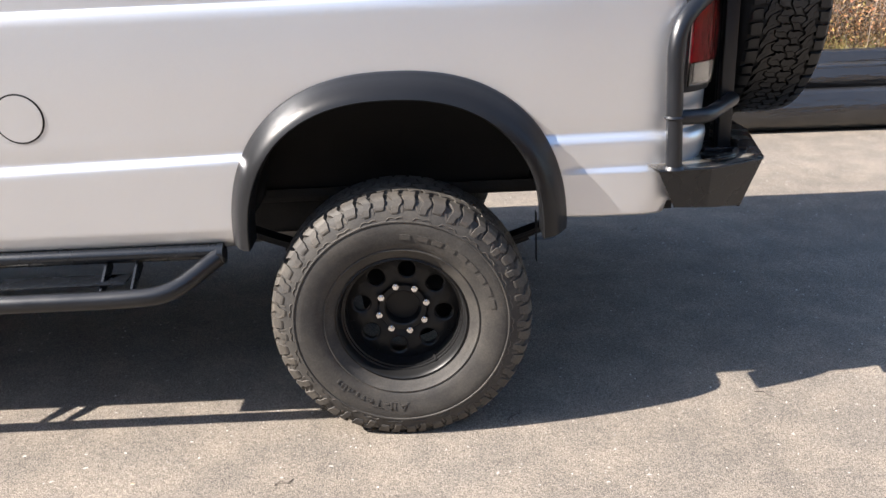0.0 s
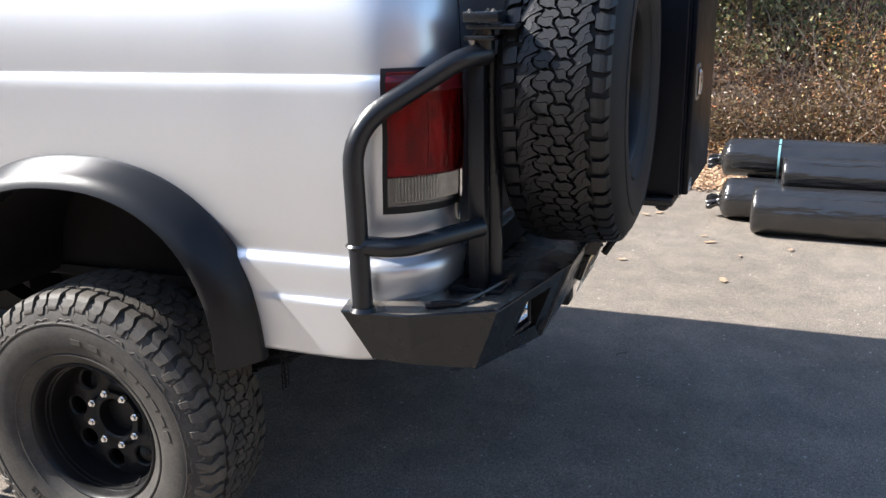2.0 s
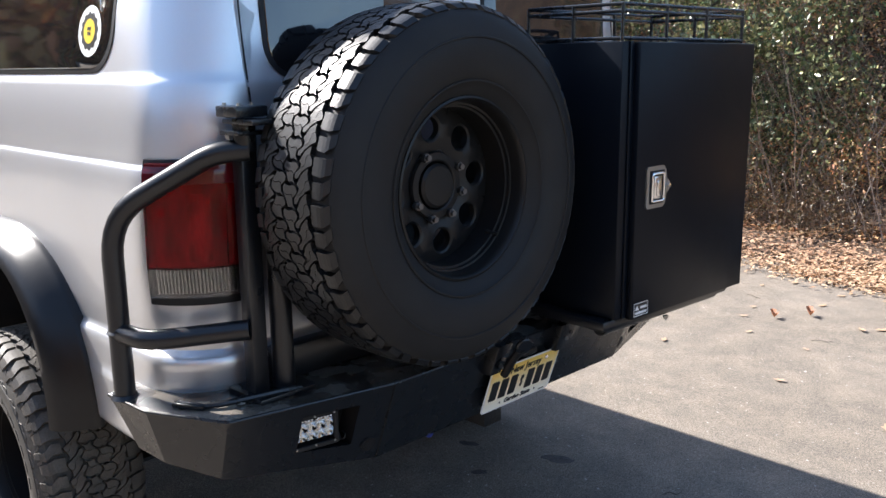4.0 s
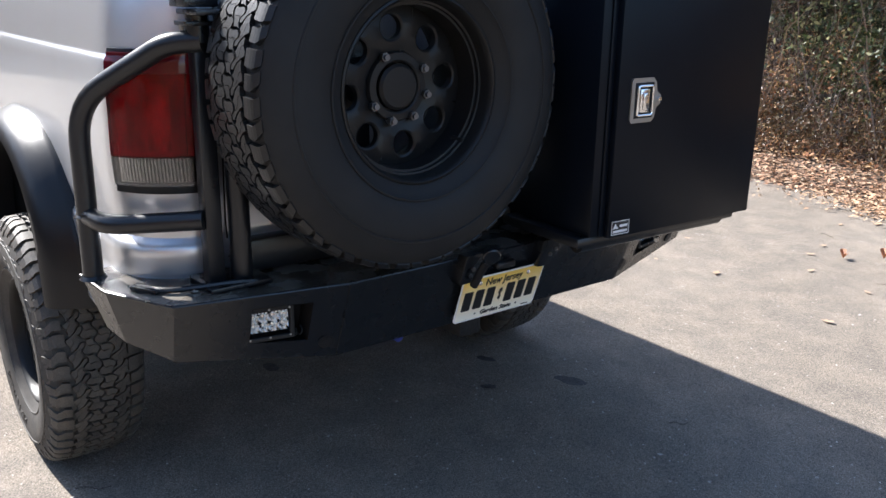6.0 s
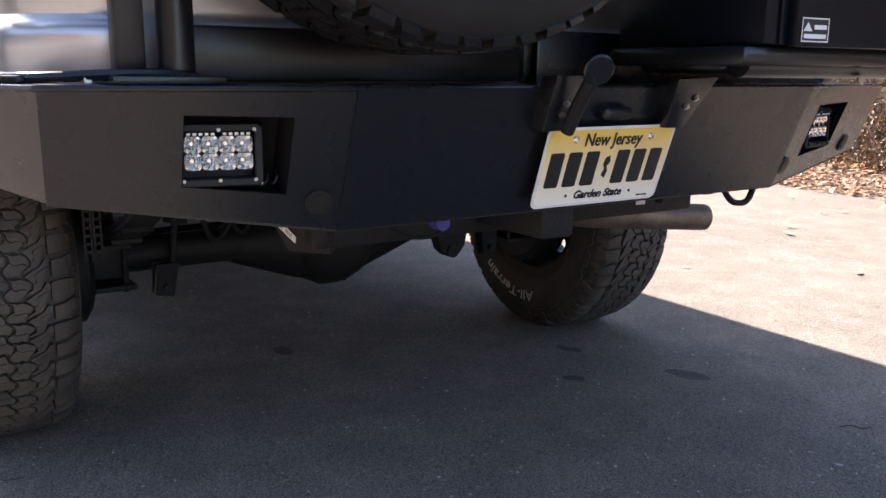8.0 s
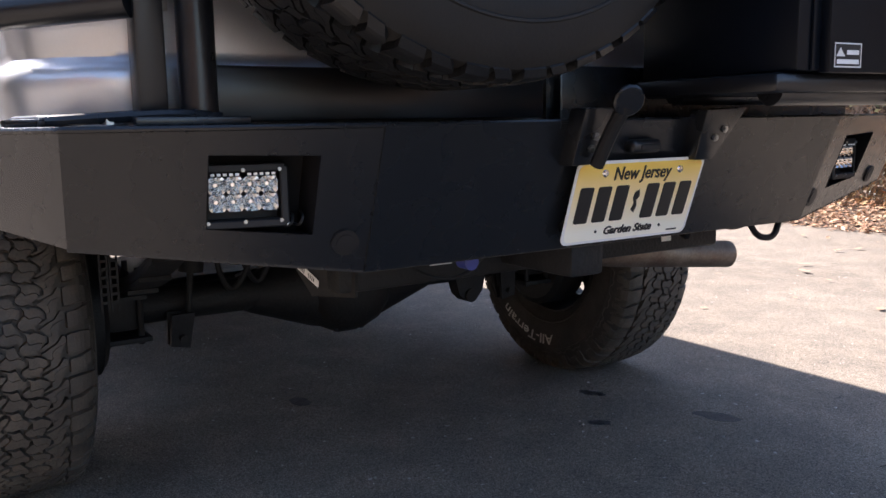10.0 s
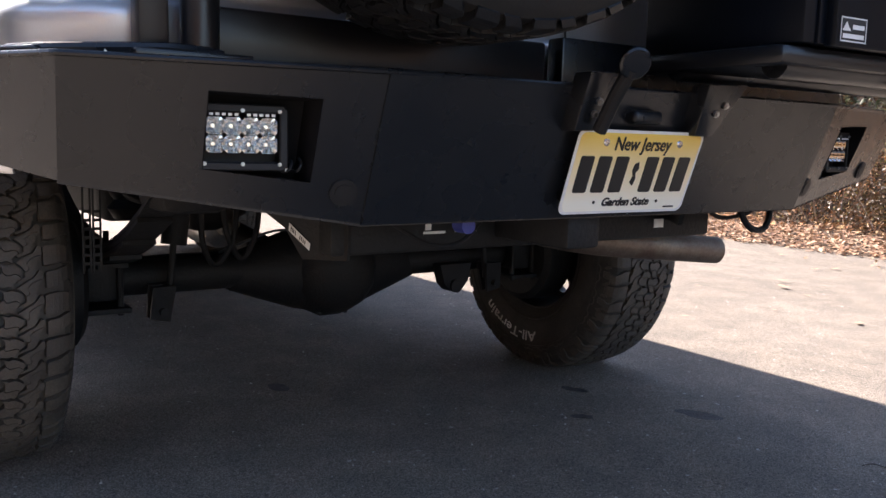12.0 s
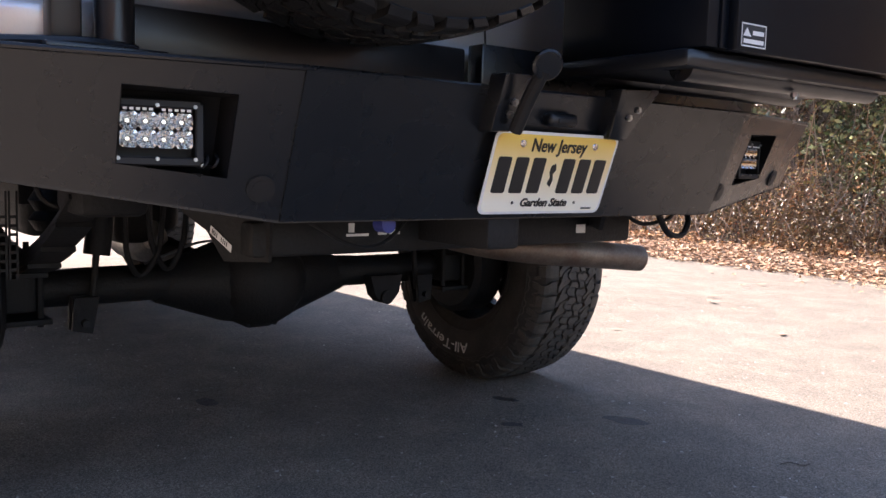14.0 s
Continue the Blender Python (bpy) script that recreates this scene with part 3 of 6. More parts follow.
def child(name, me, parent, m=None):
    ob = new(name, me)
    ob.parent = parent
    if m is not None:
        ob.matrix_basis = m
    return ob


def wheel_parts(rim, spin, spare=False, white=True):
    """Tyre, tread, letters and nuts under a rim."""
    turn = pose(0, 0, 0, 0, spin, 0)
    child("tyre", SPARE_TYRE_ME if spare else TYRE_ME, rim, turn)
    child("tread", SPARE_TREAD_ME if spare else TREAD_ME, rim, turn)
    if not spare:
        child("lettering", OUTER_TEXT_ME, rim, turn)
    for a in () if spare else (8, 17, 26, 35, 44, 53, 62, 71, 82):
        child("maker_bar", OUTER_BAR_ME, rim, turn @ pose(0, 0, 0, 0, -a, 0))
    if white:
        tagged(child("lettering", INNER_TEXT_ME, rim, turn), "raised white tyre lettering")
        for a in (62, 71, 82, 91, 100, 109):
            tagged(child("maker_bar", INNER_BAR_ME, rim, turn @ pose(0, 0, 0, 0, -a, 0)), "raised white tyre lettering bar")
    for k in range(8):
        a = 2 * math.pi * k / 8 + 0.244
        if spare and k in (1, 3):
            continue
        tagged(child("lug_nut", SPARE_NUT_ME if spare else NUT_ME, rim, pose(0.0825 * math.cos(a), DISC - 0.010, 0.0825 * math.sin(a))), "dull zinc lug nut" if spare else "bright chrome lug nut")


# ---- ground ----
def ground_sheet():
    xs = [-400, -150, -60, -30, -16, -10] + [-8 + 0.5 * k for k in range(37)] + [13, 20, 40, 90, 200, 400]
    ys = [-400, -150, -60, -30, -14] + [-9 + 0.5 * k for k in range(30)] + [7, 8, 9, 11, 14, 20, 40, 90, 200, 400]
    verts = []
    for y in ys:
        for x in xs:
            z = 0.012 * noise.noise(Vector((x * 0.35, y * 0.35, 3.0))) if max(abs(x), abs(y)) < 12 else 0.0
            if -3.2 < x < 2.5 and -2 < y < 2.2:
                z = 0.0
            verts.append((x, y, z))
    w = len(xs)
    faces = [(j * w + i, j * w + i + 1, (j + 1) * w + i + 1, (j + 1) * w + i) for j in range(len(ys) - 1) for i in range(w - 1)]
    ob = raw("ground", verts, faces, ASPHALT, None, True)
    return tagged(ob, "worn sun-bleached grey asphalt of a parking lot", "ground", kind="structure")


ground_sheet()


# ---- van ----
van = thing("van", "silver full-size van with black flares, parked on asphalt", "van", (0, 0, 0))
HALF = [(0.66, 0.945), (0.69, 0.972), (0.73, 0.983), (0.90, 0.990), (0.955, 0.992), (0.972, 0.989), (0.990, 0.974), (1.05, 0.981), (1.20, 0.990),
        (1.385, 0.9885), (1.420, 0.986), (1.428, 0.9825), (1.433, 0.979), (1.437, 0.978), (1.445, 0.9785), (1.53, 0.971), (1.613, 0.963), (1.626, 0.959), (1.638, 0.952),
        (1.78, 0.929), (2.00, 0.882), (2.07, 0.84), (2.12, 0.77), (2.15, 0.62)]
REAR = [(0.66, 0.942), (0.86, 1.007), (0.90, 1.022), (0.955, 1.030), (0.972, 1.028), (0.99, 1.014), (1.05, 1.018), (1.3, 1.030), (1.60, 1.022), (1.64, 1.012), (1.75, 0.997), (2.0, 0.982), (2.1, 0.965), (2.15, 0.880)]
CORNER = 0.19


def corner_radius(z):
    return CORNER + 0.035 * min(1.0, max(0.0, (z - 1.46) / 0.4))


def half_width(z, x):
    if 0.90 < z < 1.06:  # the lower body line falls a little towards the front
        z += 0.022 * min(1.5, max(0.0, (0.3 - x) / 1.3)) * min(1.0, (z - 0.90) / 0.03, (1.06 - z) / 0.03)
    w = lerp_table(HALF, z)
    if x > 0.5:  # second ledge, behind the rear wheel
        f = min(1.0, (x - 0.5) / 0.15)
        w += f * 0.012 * (1 - min(1.0, max(0.0, (z - 0.865) / 0.02))) - f * 0.004
    return w


def on_body(kind, s, z, lift=0.0):
    """A point of the skin. kind: side (s = x), corner (s = 0 to 90 degrees round the rear left corner), rear (s = y)."""
    xr = lerp_table(REAR, z)
    if kind == "side":
        return Vector((s, -half_width(z, s) - lift, z))
    w = half_width(z, 0.8)
    if kind == "corner":
        a = radians(s)
        q = corner_radius(z)
        r = q + lift
        return Vector((xr - q + r * math.sin(a), -(w - q) - r * math.cos(a), z))
    return Vector((xr + lift, s, z))


def arch(t, half, high, cx=0.0, base=0.690, power=2.35):
    """A point (x, z) of the wheel arch's curve, t from 0 (front) to 1 (rear)."""
    a = math.pi * (1 - t)
    c, s = math.cos(a), math.sin(a)
    return cx + half * math.copysign(abs(c) ** (2 / power), c), base + high * abs(s) ** (2 / power)


def in_arch(x, z, half, high, cx=0.0, base=0.690, power=2.35):
    return abs((x - cx) / half) ** power + max(0.0, (z - base) / high) ** power < 1


def van_body():
    zs = sorted({z for z, _ in HALF} | {0.70 + 0.02 * k for k in range(26)} | {0.722, 0.862, 0.868, 0.874, 0.88, 0.886} | {1.3, 1.65, 1.7, 1.85, 1.93})
    xs = [-4.6, -4.2, -3.8, -3.4, -3, -2.6, -2.2, -1.9, -1.6, -1.4, -1.2, -1.0, -0.8, -0.65] + [-0.55 + 0.02 * k for k in range(56)] + [0.62, 0.68, 0.74]
    xs = sorted(set(round(x, 3) for x in xs if x < 0.76))
    keys = [("side", x) for x in xs] + [("corner", a) for a in range(0, 91, 9)] + [("rear", y) for y in [-0.76 + 0.08 * k for k in range(20)] if abs(y) < 0.78]
    bm = bmesh.new()
    grid = []
    for z in zs:
        left = [on_body(k, s, z) for k, s in keys]
        row = left + [Vector((p.x, -p.y, p.z)) for p in (on_body(k, s, z) for k, s in reversed([q for q in keys if q[0] != "rear"]))]
        grid.append([bm.verts.new(p) for p in row])
    for r0, r1 in zip(grid, grid[1:]):
        for a, b, c, d in zip(r0, r0[1:], r1[1:], r1):
            m = (a.co + b.co + c.co + d.co) / 4
            if abs(m.y) > 0.9 and (in_arch(m.x, m.z, 0.507, 0.490) or in_arch(m.x + 3.51, m.z, 0.507, 0.490)):
                continue
            if m.x > 0.40 and m.z < (0.722 if m.x < 0.86 else 0.765):
                continue
            bm.faces.new((a, b, c, d))
    bm.faces.new([v for v in grid[-1]])  # roof
    bm.faces.new([grid[k][0] for k in range(len(grid))] + [grid[k][-1] for k in reversed(range(len(grid)))])  # nose
    for v in [v for v in bm.verts if not v.link_faces]:
        bm.verts.remove(v)
    body = part("body", bm, PAINT, van, "silver metallic paint with pressed body lines", True, 50)
    mod = body.modifiers.new("thick", "SOLIDIFY")
    mod.thickness, mod.offset = 0.004, -1
    # floor and wheel tunnels
    bm = bmesh.new()
    box(bm, (-1.85, 0, 0.735), (5.3, 1.20, 0.03))
    box(bm, (-2.0, 0.77, 0.735), (2.1, 0.38, 0.03))
    box(bm, (-2.0, -0.77, 0.735), (2.1, 0.38, 0.03))
    box(bm, (0.72, 0, 0.735), (0.36, 1.86, 0.03))
    part("floor_pan", bm, CHASSIS, van, "dark undersealed floor pan")
    for cx in (0.0, -3.51):
        for side in (-1, 1):
            bm = bmesh.new()
            rows = []
            for k in range(25):
                x, z = arch(0.02 + 0.86 * k / 24, 0.500, 0.484, cx)
                rows.append([bm.verts.new((x, side * y, z)) for y in (0.985, 0.9, 0.75, 0.58)] + [bm.verts.new((x, side * 0.58, 0.73))])
            for a, b in zip(rows, rows[1:]):
                for j in range(4):
                    bm.faces.new((a[j], a[j + 1], b[j + 1], b[j]))
            ob = part("wheel_liner", bm, LINER, van, "dark plastic wheel arch liner")
            mod = ob.modifiers.new("thick", "SOLIDIFY")
            mod.thickness = 0.006
    # flares
    for cx in (0.0, -3.51):
        for side in (-1, 1):
            bm = bmesh.new()
            sec = [(0.0, 0.972), (0.0, 0.996), (0.07, 1.006), (0.22, 1.030), (0.42, 1.058), (0.60, 1.074), (0.80, 1.085), (0.96, 1.090), (1.0, 1.087), (1.015, 1.078), (1.01, 1.03), (0.99, 0.965)]
            rows = []
            n = 60
            for k in range(n + 1):
                t = k / n
                o, i = arch(t, 0.541, 0.526, cx + 0.004), arch(t, 0.462, 0.452, cx - 0.004)
                rows.append([bm.verts.new((o[0] + (i[0] - o[0]) * f, side * y, o[1] + (i[1] - o[1]) * f)) for f, y in sec])
            for a, b in zip(rows, rows[1:]):
                for j in range(len(sec) - 1):
                    bm.faces.new((a[j], a[j + 1], b[j + 1], b[j]))
            bm.faces.new(rows[0])
            bm.faces.new(rows[-1])
            part("wheel_flare", bm, FLARE, van, "black smooth plastic wheel arch flare", True, 60)


van_body()


def skin_panel(name, kind, loop, mat, lift, label="", inner=None):
    """A thin panel that lies on the skin, inside a closed loop of (s, z)."""
    bm = bmesh.new()
    cs, cz = sum(p[0] for p in loop) / len(loop), sum(p[1] for p in loop) / len(loop)
    rings = []
    for f, l in ((1.0, -0.002), (1.0, lift * 0.6), (0.985, lift), (0.8, lift), (0.55, lift), (0.25, lift)):
        rings.append([bm.verts.new(on_body(kind, cs + (s - cs) * f, cz + (z - cz) * f, l)) for s, z in loop])
    n = len(loop)
    for a, b in zip(rings, rings[1:]):
        for k in range(n):
            bm.faces.new((a[k], a[(k + 1) % n], b[(k + 1) % n], b[k]))
    bm.faces.new(rings[-1])
    return part(name, bm, mat, van, label, True, 40)


def round_rect(a0, a1, z0, z1, r, n=7, ra=None):
    ra = ra or r
    out = []
    for cx, cz, q in ((a1 - ra, z1 - r, 0), (a0 + ra, z1 - r, 90), (a0 + ra, z0 + r, 180), (a1 - ra, z0 + r, 270)):
        for k in range(n):
            t = radians(q + 90 * k / (n - 1))
            out.append((cx + ra * math.cos(t), cz + r * math.sin(t)))
    # extra points along the straight edges
    full = []
    for p, q in zip(out, out[1:] + out[:1]):
        m = max(1, int(math.hypot(q[0] - p[0], q[1] - p[1]) / 0.12)) if ra == r else 1
        full += [(p[0] + (q[0] - p[0]) * k / m, p[1] + (q[1] - p[1]) * k / m) for k in range(m)]
    return full


skin_panel("window_seal", "side", round_rect(-1.32, 0.728, 1.642, 2.012, 0.105), SEAL, 0.004, "black rubber window seal")
skin_panel("side_window", "side", round_rect(-1.305, 0.715, 1.655, 2.0, 0.095), WINDOW, 0.007, "dark tinted side glass")
for y0, y1 in ((-0.70, -0.075), (0.075, 0.70)):
    skin_panel("window_seal", "rear", round_rect(y0, y1, 1.622, 2.0, 0.085), SEAL, 0.004, "black rubber window seal")
    skin_panel("rear_window", "rear", round_rect(y0 + 0.012, y1 - 0.012, 1.634, 1.99, 0.075), WINDOW, 0.007, "dark tinted rear door glass")


def seams():
    for y in (-0.755, 0.0, 0.755):
        bm = bmesh.new()
        zs = [0.93 + 0.05 * k for k in range(24)]
        a = [[bm.verts.new(on_body("rear", y + d, z, l)) for d, l in ((-0.0022, 0.0), (-0.0022, 0.001), (0.0022, 0.001), (0.0022, 0.0))] for z in zs]
        for p, q in zip(a, a[1:]):
            for j in range(3):
                bm.faces.new((p[j], p[j + 1], q[j + 1], q[j]))
        part("door_gap", bm, SEAL, van, "dark gap between rear doors and body")
    # fuel door: raised disc with a dark gap round it
    c = (-1.150, 1.118)
    for name, r0, r1, l, mat, lab in (("fuel_door_gap", 0.0735, 0.079, 0.0015, SEAL, "dark gap round the fuel door"), ("fuel_door", 0.0, 0.0735, 0.003, PAINT, "round silver fuel door")):
        bm = bmesh.new()
        rows = []
        for k in range(40):
            t = 2 * math.pi * k / 40
            rows.append([bm.verts.new(on_body("side", c[0] + r * math.cos(t), c[1] + r * math.sin(t), h)) for r, h in
                         ((r1, 0.0), (r1, l), (max(r0, 0.002), l))])
        for k in range(40):
            p, q = rows[k], rows[(k + 1) % 40]
            for j in range(2):
                bm.faces.new((p[j], p[j + 1], q[j + 1], q[j]))
        if r0 == 0:
            bm.faces.new([r[2] for r in rows])
        part(name, bm, mat, van, lab)


seams()


# round club decal on the side window
def decal():
    c = (0.610, 1.745)

    def disc(name, r0, r1, lift, mat, teeth=0):
        bm = bmesh.new()
        n = 72
        rows = []
        for k in range(n):
            t = 2 * math.pi * k / n
            ro = r1 * (1.0 + (0.10 if teeth and (k * teeth // n) % 2 == 0 else 0.0))
            rows.append([bm.verts.new(on_body("side", c[0] + r * math.cos(t), c[1] + r * math.sin(t), lift)) for r in (r0, ro)])
        for k in range(n):
            p, q = rows[k], rows[(k + 1) % n]
            bm.faces.new((p[0], p[1], q[1], q[0]))
        ob = part(name, bm, mat, van, "", False)
        return ob
    tagged(disc("window_decal", 0.001, 0.062, 0.0082, WHITE), "round white window decal with a cog ring")
    disc("decal_cog", 0.001, 0.043, 0.0088, BLACK_PRINT, 24)
    disc("decal_disc", 0.001, 0.030, 0.0094, GOLD)
    bm = bmesh.new()
    for dz, w in ((0.006, 0.018), (-0.006, 0.016)):
        prism(bm, [on_body("side", c[0] + a * w / 2, c[1] + dz + b * 0.004, 0.0098) for a, b in ((-1, -1), (1, -1), (1, 1), (-1, 1))], (0, -0.0004, 0))
    part("decal_bar", bm, BLACK_PRINT, van)


decal()


def tail_lamp():
    """Lamp round the rear left corner: black bezel, red upper lens, clear lower lens, reflector behind."""
    def span(s):
        """Along the lamp from the side over the corner to the rear, 0 to 1."""
        if s < 0.16:
            return ("corner", 20 + s / 0.16 * 11)
        if s < 0.86:
            return ("corner", 31 + (s - 0.16) / 0.70 * 49)
        return ("corner", 80 + (s - 0.86) / 0.14 * 8)

    def panel(name, s0, s1, z0, z1, lift, mat, label="", back=-0.004, wave=0.0):
        bm = bmesh.new()
        n, m = (44 if wave else 26), 10
        def pt(i, j, l):
            s, z = s0 + (s1 - s0) * i / n, z0 + (z1 - z0) * j / m
            k, v = span(s)
            return on_body(k, v, z, l)
        front = [[bm.verts.new(pt(i, j, lift + wave * math.cos(i * math.pi))) for j in range(m + 1)] for i in range(n + 1)]
        rear = [[bm.verts.new(pt(i, j, back)) for j in range(m + 1)] for i in range(n + 1)]
        for g in (front, rear):
            for i in range(n):
                for j in range(m):
                    bm.faces.new((g[i][j], g[i + 1][j], g[i + 1][j + 1], g[i][j + 1]))
        for i in range(n):
            for j in (0, m):
                bm.faces.new((front[i][j], front[i + 1][j], rear[i + 1][j], rear[i][j]))
        for j in range(m):
            for i in (0, n):
                bm.faces.new((front[i][j], front[i][j + 1], rear[i][j + 1], rear[i][j]))
        return part(name, bm, mat, lamp_root, label, True, 30)
    global lamp_root
    lamp_root = van
    bezel = panel("tail_lamp", 0.0, 1.0, 1.107, 1.450, 0.010, SEAL, "tall red tail lamp with a clear lower lens in a black bezel")
    lamp_root = bezel
    panel("reflector", 0.13, 0.86, 1.137, 1.199, 0.014, RIBBED, "ribbed silver lamp reflector", 0.004, 0.0030)
    panel("reflector_frame", 0.05, 0.93, 1.128, 1.200, 0.0122, CELL_DARK, "dark lamp frame", 0.004)
    panel("red_backing", 0.05, 0.93, 1.201, 1.399, 0.0125, CELL, "grey lamp backing", 0.004, 0.0)
    panel("red_lens", 0.05, 0.93, 1.199, 1.395, 0.024, RED, "ribbed red tail lamp lens", 0.0175, 0.0)
    panel("clear_lens", 0.05, 0.93, 1.128, 1.197, 0.023, CLEAR, "clear reversing lamp lens", 0.0175, 0.0006)
    panel("upper_lens", 0.05, 0.93, 1.396, 1.442, 0.0235, SMOKE, "dark smoked upper strip", 0.010, 0.0)
    for s0, s1, z0, z1, mat, wave in ((0.45, 0.66, 1.215, 1.372, REFLECT, 0.0),):
        panel("lamp_cell", s0, s1, z0, z1, 0.0158 if mat in (WHITE, REFLECT) else 0.0145, mat, "faceted reflector cell", 0.010, wave)
    bm = bmesh.new()
    for s in (0.80,):
        k, v = span(s)
        tube(bm, [on_body(k, v, 1.203, 0.0135), on_body(k, v, 1.319, 0.0135), on_body(k, v, 1.435, 0.0135)], 0.0012, n=6)
    part("lens_rib", bm, SEAL, bezel, "dark rib behind the red lens")


tail_lamp()


# ---- wheels on the van ----
for x, y, face, spin in ((-0.004, -0.947, 0, 0), (-0.004, 0.940, 180, 10), (-3.498, -0.905, 0, 50), (-3.498, 0.905, 180, 150)):
    w = child("wheel", RIM_ME, van, pose(x, y, 0.421, 0, 0, face))
    tagged(w, "black steel wheel with a chunky all-terrain tyre")
    wheel_parts(w, spin)


# ---- axle, springs, chassis ----
def chassis():
    bm = bmesh.new()
    tube(bm, [(0.012, -0.80, 0.411), (0.012, 0.80, 0.411)], 0.048, n=20)
    for s in (-1, 1):
        lathe(bm, [(0.0, s * 0.72), (0.145, s * 0.72), (0.165, s * 0.735), (0.165, s * 0.83), (0.08, s * 0.845), (0.0, s * 0.845)], 32, "y", (0.012, 0, 0.411))
        box(bm, (0.012, s * 0.675, 0.43), (0.16, 0.08, 0.13), 0.01)
    part("axle", bm, CHASSIS, van, "dirty black rear axle tube with brake drums")
    bm = bmesh.new()
    n = 28
    lathe(bm, [(0.0, 0.155), (0.055, 0.15), (0.098, 0.128), (0.126, 0.095), (0.140, 0.05), (0.148, 0.035), (0.148, 0.015), (0.138, -0.02), (0.125, -0.08), (0.085, -0.16), (0.07, -0.30), (0.0, -0.31)], 14, "x", (0.012, -0.020, 0.408))
    for s, y in ((-1, -0.020), (1, -0.020)):
        lathe(bm, [(0.135, s * 0.02), (0.12, s * 0.10), (0.085, s * 0.20), (0.05, s * 0.30)], 20, "y", (0.0, y, 0.405))
    part("differential", bm, CHASSIS, van, "large dark differential housing")
    for k in range(10):
        a = 2 * math.pi * k / 10
        bm = bmesh.new()
        bolt(bm, (0.058, -0.020 + 0.137 * math.cos(a), 0.408 + 0.137 * math.sin(a)), (1, 0, 0), 0.009, 0.008)
        part("cover_bolt", bm, CHASSIS, van)
    bm = bmesh.new()
    tube(bm, [(-0.3, -0.1, 0.43), (-2.2, 0.0, 0.55)], 0.045, n=16)
    part("drive_shaft", bm, CHASSIS, van)
    for s in (-1, 1):
        bm = bmesh.new()
        box(bm, (-2.60, s * 0.47, 0.655), (3.7, 0.07, 0.13), 0.008)
        box(bm, (0.10, s * 0.47, 0.706), (1.72, 0.07, 0.066), 0.008)
        part("frame_rail", bm, CHASSIS, van, "black chassis rail")
        for k, half in enumerate((0.66, 0.56, 0.44, 0.32, 0.2)):
            bm = bmesh.new()
            pts = [(0.012 + half * t, s * 0.675, 0.505 - 0.012 * k + 0.17 * (half * t) ** 2 / 0.43) for t in [i / 8 - 1 for i in range(17)]]
            sweep(bm, pts, [(-0.035, -0.005), (0.035, -0.005), (0.035, 0.005), (-0.035, 0.005)])
            part("leaf_spring", bm, CHASSIS, van, "stacked leaf spring")
        bm = bmesh.new()
        for dx in (-0.06, 0.085):
            for dy in (-0.05, 0.05):
                rod(bm, (0.012 + dx, s * 0.675 + dy * 0.85, 0.33), (0.012 + dx, s * 0.675 + dy * 0.85, 0.53), 0.008, 8)
        box(bm, (0.024, s * 0.665, 0.345), (0.20, 0.11, 0.014), 0.003)
        part("spring_clamp", bm, CHASSIS, van)
        bm = bmesh.new()
        rod(bm, (0.09, s * 0.46, 0.80), (0.10, s * 0.498, 0.505), 0.033, 18)
        part("shock_absorber", bm, CHASSIS, van, "black shock absorber")
        bm = bmesh.new()
        rod(bm, (0.10, s * 0.495, 0.545), (0.105, s * 0.515, 0.35), 0.009, 10)
        part("shock_rod", bm, CHASSIS, van)
        bm = bmesh.new()
        prism(bm, [(0.07, s * 0.50, 0.40), (0.07, s * 0.56, 0.40), (0.08, s * 0.565, 0.315), (0.08, s * 0.515, 0.305)], (0.012, 0, 0))
        prism(bm, [(0.13, s * 0.50, 0.40), (0.13, s * 0.56, 0.40), (0.12, s * 0.565, 0.315), (0.12, s * 0.515, 0.305)], (-0.012, 0, 0))
        rod(bm, (0.06, s * 0.535, 0.335), (0.14, s * 0.535, 0.335), 0.010, 8)
        part("shock_bracket", bm, CHASSIS, van)
        bm = bmesh.new()
        lathe(bm, [(0.0, 0.54), (0.05, 0.545), (0.068, 0.575), (0.050, 0.60), (0.068, 0.63), (0.050, 0.66), (0.06, 0.70), (0.0, 0.705)], 24, "z", (-0.22, s * 0.52, 0))
        part("air_spring", bm, CHASSIS, van, "black rubber helper air spring")
    bm = bmesh.new()
    tube(bm, [(0.0, -0.72, 0.37), (-0.22, -0.70, 0.40), (-0.26, -0.45, 0.42), (-0.26, 0.45, 0.42), (-0.22, 0.70, 0.40), (0.0, 0.72, 0.37)], 0.011, 0.06, 8)
    part("sway_bar", bm, CHASSIS, van)
    for a in ([(0.13, -0.44, 0.70), (0.12, -0.43, 0.50), (0.10, -0.39, 0.43), (0.11, -0.34, 0.50), (0.08, -0.31, 0.70)],
              [(0.10, -0.38, 0.70), (0.11, -0.36, 0.52), (0.09, -0.31, 0.44), (0.10, -0.27, 0.52), (0.06, -0.24, 0.70)]):
        bm = bmesh.new()
        tube(bm, a, 0.008, 0.10, 8)
        part("brake_hose", bm, CHASSIS, van, "hanging black rubber brake hose")
    # perforated bracket and loose wiring beside the left spring
    for y in (-0.785, -0.765):
        bm = bmesh.new()
        for k in range(7):
            box(bm, (0.47, y, 0.52 + 0.018 * k), (0.003, 0.013, 0.006))
        box(bm, (0.47, y - 0.007, 0.59), (0.003, 0.004, 0.18))
        box(bm, (0.47, y + 0.007, 0.59), (0.003, 0.004, 0.18))
        part("perforated_strap", bm, CHASSIS, van, "perforated steel strap")
    bm = bmesh.new()
